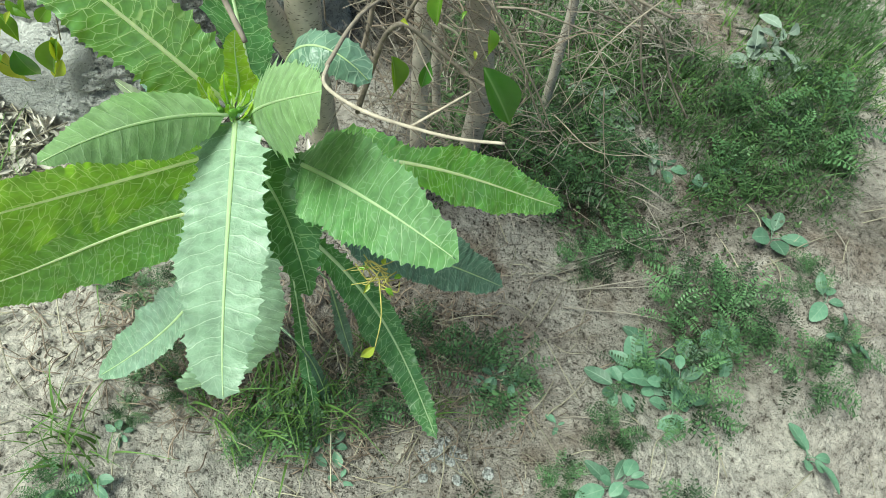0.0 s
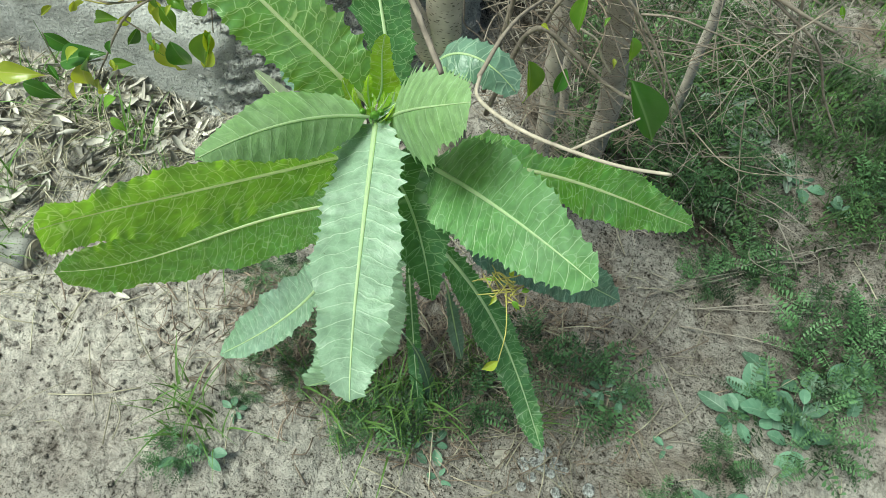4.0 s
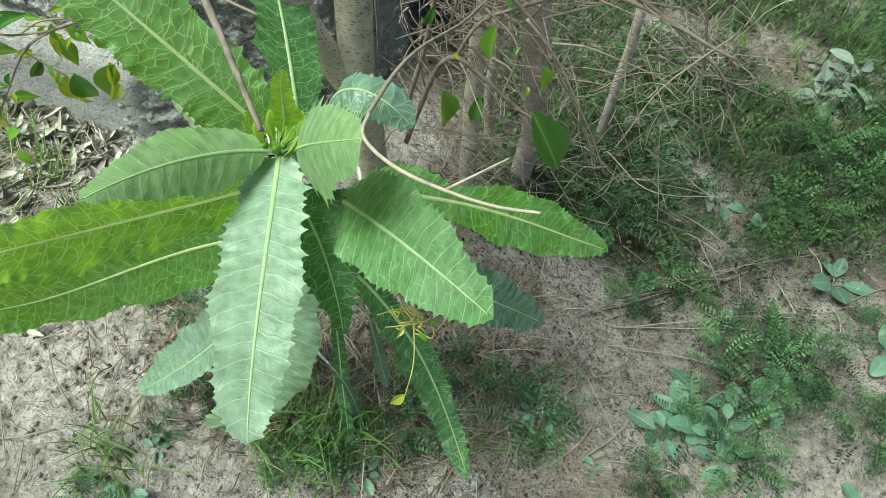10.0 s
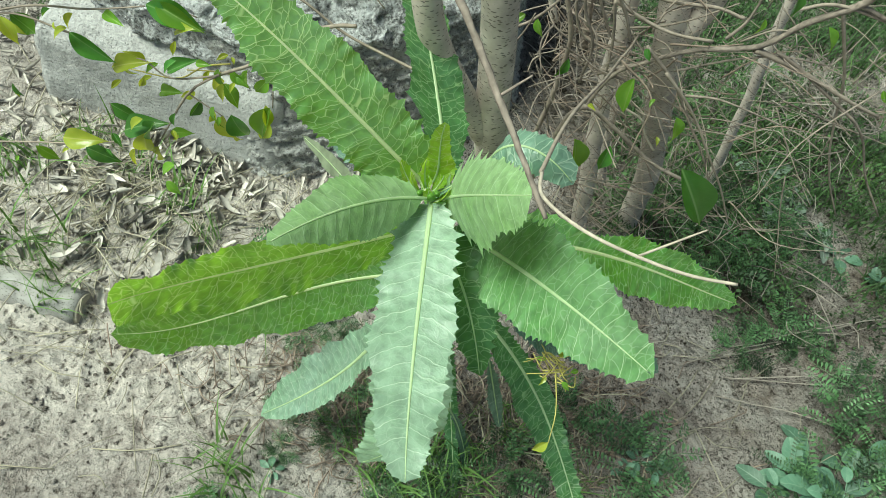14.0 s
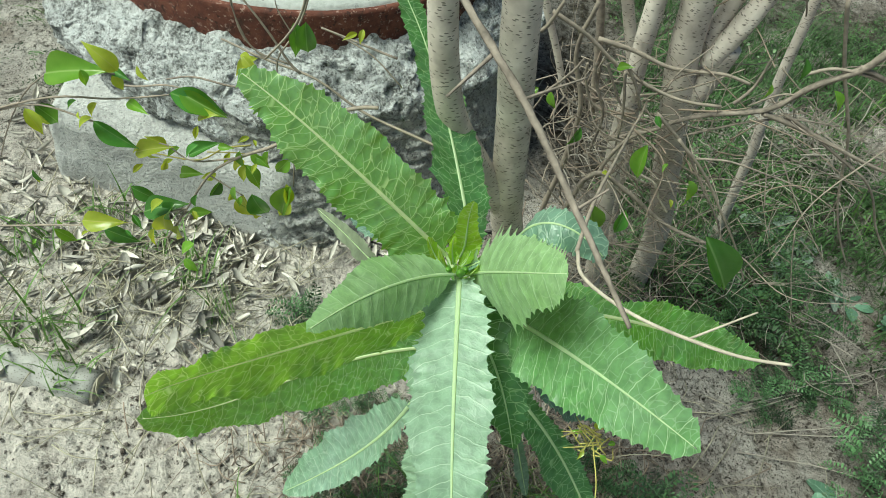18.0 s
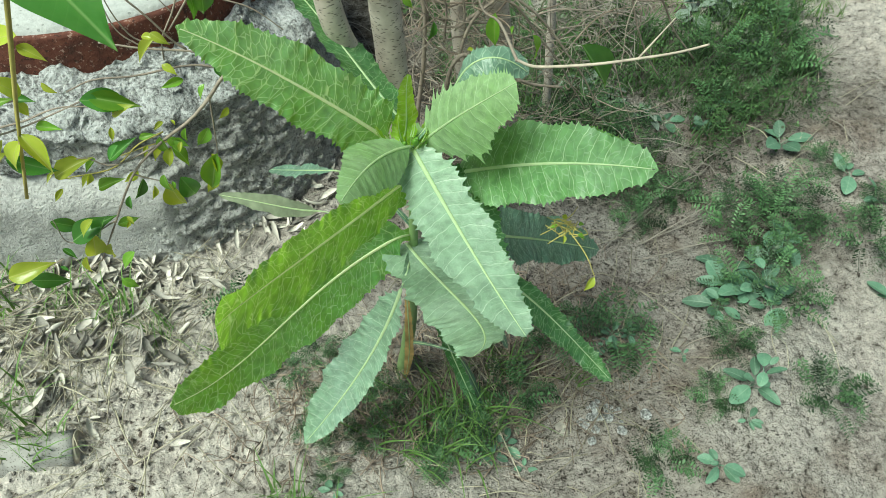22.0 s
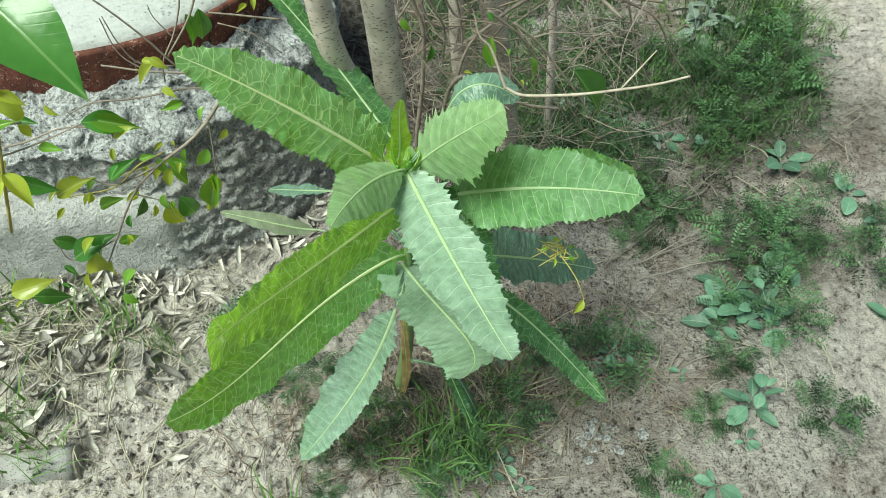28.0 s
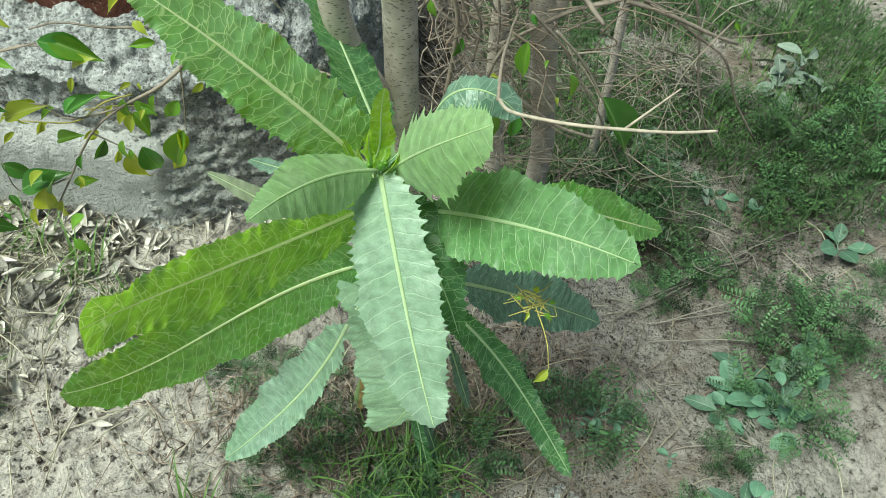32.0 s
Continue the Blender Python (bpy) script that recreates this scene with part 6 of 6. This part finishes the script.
# ---- broad-leaved seedlings ----
def ovate_leaf_mesh(seed, ratio, droop):
    """A stalked oval leaf of unit length that points along x."""
    rng = random.Random(seed)
    n, m = 9, 7
    h = Heap()
    v, f = tube_data([Vector((-0.5, 0, -0.35)), Vector((-0.22, 0, -0.08)), Vector((0.02, 0, 0))], [0.022, 0.02, 0.018], 5)
    h.add(v, f)
    vs, fs = [], []
    for i in range(n):
        u = i / (n - 1)
        w = ratio * 0.5 * math.sin(math.pi * (0.04 + 0.93 * u) ** 1.1) ** 0.65 + (0.004 if i in (0, n - 1) else 0)
        for j in range(m):
            t = -1 + 2 * j / (m - 1)
            vs.append((u, t * w, 0.22 * abs(t) * w - droop * u * u + 0.02 * math.sin(u * 20 + abs(t) * 6) * (1 - abs(t) * 0.5) + rng.gauss(0, 0.006)))
    for i in range(n - 1):
        for j in range(m - 1):
            a = i * m + j
            fs.append((a, a + 1, a + m + 1, a + m))
    h.add(vs, fs)
    ob = h.build("leaf", M_WEEDBLUE)
    me = ob.data
    bpy.data.objects.remove(ob)
    return me


OVATE = [ovate_leaf_mesh(i, (0.62, 0.72, 0.52)[i % 3], (0.15, 0.3, 0.45)[i % 3]) for i in range(6)]


DUSTY = []
for q in range(3):
    DUSTY.append(OVATE[q + 2].copy())
    DUSTY[-1].materials.clear()
    DUSTY[-1].materials.append(M_DUSTY)


def seedling(x, y, leaves, size, seed, label="young broad-leaved seedling with grey-green leaves"):
    rng = random.Random(seed)
    at = on_ground(x, y)
    plantlet = weed("seedling", at, label, "seedling", "seedlings")
    a0 = rng.uniform(0, 6.28)
    for i in range(leaves):
        a = a0 + (i * 6.283 / leaves if leaves < 6 else i * 2.4) + rng.gauss(0, 0.45)
        k = size * 0.85 * rng.uniform(0.6, 1.2) * (1 if i < 5 else 0.75)
        ob = new("leaf", OVATE[rng.randrange(6)])
        ob.parent = plantlet
        ob.matrix_local = Matrix.LocRotScale((math.cos(a) * k * 0.32, math.sin(a) * k * 0.32, k * 0.33 + (0.012 * (i - 4) if i > 4 else 0)), Euler((rng.gauss(0, 0.3), -rng.uniform(-0.15, 0.7), a)), (k, k, k))
    return plantlet


seedling(1.067, 0.416, 5, 0.07, 1)
seedling(1.129, 0.25, 4, 0.05, 2)
seedling(1.15, 0.165, 4, 0.045, 6)
seedling(0.785, 0.045, 11, 0.062, 7, "broad-leaved seedling with many grey-green leaves among weeds")
seedling(0.19, -0.115, 4, 0.032, 3)
seedling(0.66, -0.16, 11, 0.052, 4, "upright blue-green seedling with broad leaves")
seedling(0.53, -0.28, 6, 0.038, 5)
for i, (x, y, k) in enumerate([(-0.20, -0.25, 0.034), (-0.17, -0.235, 0.026), (-0.15, -0.156, 0.022), (0.175, -0.125, 0.03), (0.155, -0.135, 0.024), (0.47, 0.04, 0.026), (0.21, -0.17, 0.022)]):
    seedling(x, y, 3 + i % 3, k, 120 + i, "small round-leaved green seedling")
for i, (x, y, k) in enumerate([(0.82, 0.06, 0.05), (0.74, 0.07, 0.055), (0.78, 0.11, 0.05), (0.88, 0.10, 0.05), (0.80, 0.0, 0.045), (0.70, 0.03, 0.045), (0.92, 0.14, 0.045), (0.50, 0.03, 0.03), (0.45, 0.02, 0.028), (0.58, -0.05, 0.026), (1.068, -0.06, 0.07), (0.95, 0.55, 0.05), (0.88, 0.62, 0.045), (1.02, 0.62, 0.045), (0.42, 0.10, 0.022), (0.62, -0.22, 0.03)]):
    seedling(x, y, 5 + i % 3, k * (1.25 if i < 7 else 0.8), 10 + i)
for i, (x, y) in enumerate([(0.74, 0.72), (0.79, 0.76), (0.70, 0.80), (0.84, 0.66), (0.55, 0.72), (0.62, 0.86)]):
    dusty = seedling(x, y, 7, 0.05, 80 + i, "dust-covered grey-green weed with drooping leaves")
    for ob in dusty.children:
        ob.data = DUSTY[i % 3]
for i, (x, y, n_, k) in enumerate([(1.19, 1.03, 11, 0.085), (1.12, 0.98, 9, 0.07), (1.24, 0.97, 8, 0.06)]):
    nettle = seedling(x, y, n_, k, 50 + i, "pale grey-green nettle-like weed with broad drooping leaves")
    for ob in nettle.children:
        ob.data = DUSTY[i % 3]


# ---- dead leaves ----
def dead_leaf_mesh(seed, length):
    rng = random.Random(seed)
    n, m = 8, 5
    curl, bend = rng.uniform(1.0, 2.9), rng.uniform(-0.6, 0.9)
    wide, skew, wring = rng.uniform(0.10, 0.20), rng.uniform(0.75, 1.2), rng.uniform(-1.0, 1.0)
    vs, fs = [], []
    for i in range(n):
        u = i / (n - 1)
        w = length * wide * math.sin(math.pi * (0.06 + 0.88 * u) ** skew) ** 0.75 * (1 + 0.22 * rng.uniform(-1, 1)) + 0.0006
        for j in range(m):
            t = (-1 + 2 * j / (m - 1)) * curl + wring * (u - 0.5)
            r = w / max(0.5, curl)
            vs.append(((u - 0.5) * length, r * math.sin(t) * 1.4, r * (1 - math.cos(t)) + bend * length * (u - 0.5) ** 2 + 0.002))
    for i in range(n - 1):
        for j in range(m - 1):
            a = i * m + j
            fs.append((a, a + 1, a + m + 1, a + m))
    return vs, fs


DEAD = [dead_leaf_mesh(i, 1.0) for i in range(20)]
rng = random.Random(77)


def litter_spot(i):
    k = i % 10
    if k < 3:
        return rng.gauss(-0.64, 0.15), rng.gauss(0.27, 0.13)
    if k < 5:
        return rng.gauss(-0.52, 0.11), rng.gauss(0.37, 0.045)
    if k < 7:
        return rng.gauss(-0.92, 0.14), rng.gauss(0.42, 0.15)
    return rng.gauss(-0.20, 0.10), rng.gauss(0.54, 0.07)


def dead_pose(x, y, k, dz):
    p = on_ground(x, y, dz)
    return Matrix.LocRotScale(p, Euler((rng.gauss(0, 0.9), rng.gauss(0, 0.35), rng.uniform(0, 6.28))), (k, k, k))


litter = Heap()
for i in range(720):
    x, y = litter_spot(i)
    if (-0.86 < x < -0.335 and y > 0.44) or (x - LID.x) ** 2 + (y - LID.y) ** 2 < 0.56 ** 2:
        continue
    m = dead_pose(x, y, rng.uniform(0.016, 0.062), rng.uniform(0.0, 0.022))
    v, f = DEAD[i % 20]
    litter.add([m @ Vector(p) for p in v], f)
tagged(litter.build("leaf_litter", M_LITTERS), "heap of curled grey-brown dead leaves on soil", "leaf litter", kind="stuff")
dead_me = []
for v, f in DEAD:
    me = bpy.data.meshes.new("dead_leaf")
    me.from_pydata(v, [], f)
    me.materials.append(M_LITTER)
    me.polygons.foreach_set("use_smooth", [True] * len(me.polygons))
    dead_me.append(me)
for i in range(90):
    x, y = litter_spot(i)
    if (-0.86 < x < -0.335 and y > 0.44) or (x - LID.x) ** 2 + (y - LID.y) ** 2 < 0.56 ** 2:
        continue
    ob = new("dead_leaf", dead_me[i % 20])
    ob.matrix_basis = dead_pose(x, y, rng.uniform(0.035, 0.065), 0.012)
    tagged(ob, "curled grey-brown dead leaf on the soil", "dead leaf", "dead leaves")
for k, (x, y, w_) in enumerate([(0.318, -0.100, 0.030), (0.312, -0.122, 0.020)]):
    bm = bmesh.new()
    rim = [bm.verts.new((w_ * (0.55 + 0.3 * noise.noise(Vector((math.cos(q * 0.7), math.sin(q * 0.7), k * 3.0)))) * math.cos(q * 0.6981), w_ * (0.4 + 0.25 * noise.noise(Vector((math.sin(q * 0.7), k, q * 1.0)))) * math.sin(q * 0.6981), 0.004 * math.sin(q * 1.9 + k))) for q in range(9)]
    hub = bm.verts.new((0, 0, 0.003))
    for q in range(9):
        bm.faces.new((hub, rim[q], rim[(q + 1) % 9]))
    bmesh.ops.solidify(bm, geom=bm.faces[:], thickness=0.0006)
    me = bpy.data.meshes.new("dead_leaf")
    bm.to_mesh(me)
    bm.free()
    me.materials.append(M_SCRAP)
    ob = new("dead_leaf", me)
    ob.matrix_basis = Matrix.LocRotScale(on_ground(x, y, 0.006), Euler((0.2, -0.15, 0.5 + k)), None)
    tagged(ob, "pale dry leaf scrap on the soil", "dead leaf", "dead leaves")

# ---- clods and pebbles ----
rng = random.Random(88)
for i in range(24):
    x, y = rng.gauss(0.394, 0.026), rng.gauss(-0.118, 0.018)
    r = rng.uniform(0.004, 0.011)
    bm = bmesh.new()
    bmesh.ops.create_icosphere(bm, subdivisions=2, radius=r)
    for w in bm.verts:
        w.co += noise.noise_vector(w.co * 90 + Vector((i * 3.0, 0, 0))) * r * 0.35
        w.co.z *= 0.65
    me = bpy.data.meshes.new("pebble")
    bm.to_mesh(me)
    bm.free()
    me.materials.append(M_ROUGHCON)
    ob = new("pebble", me)
    ob.location = on_ground(x, y, r * 0.3)
    tagged(ob, "small rough grey pebble half sunk in soil", "pebble", "pebbles in a cluster")

clods = Heap()
rng = random.Random(91)
for i in range(3600):
    if i < 1100:
        x, y = rng.gauss(-0.42, 0.2), rng.gauss(0.03, 0.16)
    else:
        x, y = rng.uniform(-0.9, 1.8), rng.uniform(-0.5, 1.2)
    r = 0.0014 + 0.004 * rng.random() ** 4 + (0.004 * rng.random() ** 3 if i < 1100 else 0)
    c = on_ground(x, y, r * 0.3)
    vs = []
    for q in ((1, 0, 0), (-1, 0, 0), (0, 1, 0), (0, -1, 0), (0, 0, 1), (0, 0, -1)):
        vs.append(c + Vector(q) * r * rng.uniform(0.6, 1.3) + Vector((rng.gauss(0, 0.2), rng.gauss(0, 0.2), 0)) * r)
    clods.add(vs, [(0, 2, 4), (2, 1, 4), (1, 3, 4), (3, 0, 4), (2, 0, 5), (1, 2, 5), (3, 1, 5), (0, 3, 5)])
tagged(clods.build("soil_clods", M_SOIL), "scattered small clods and pebbles", "pebbles", kind="stuff")
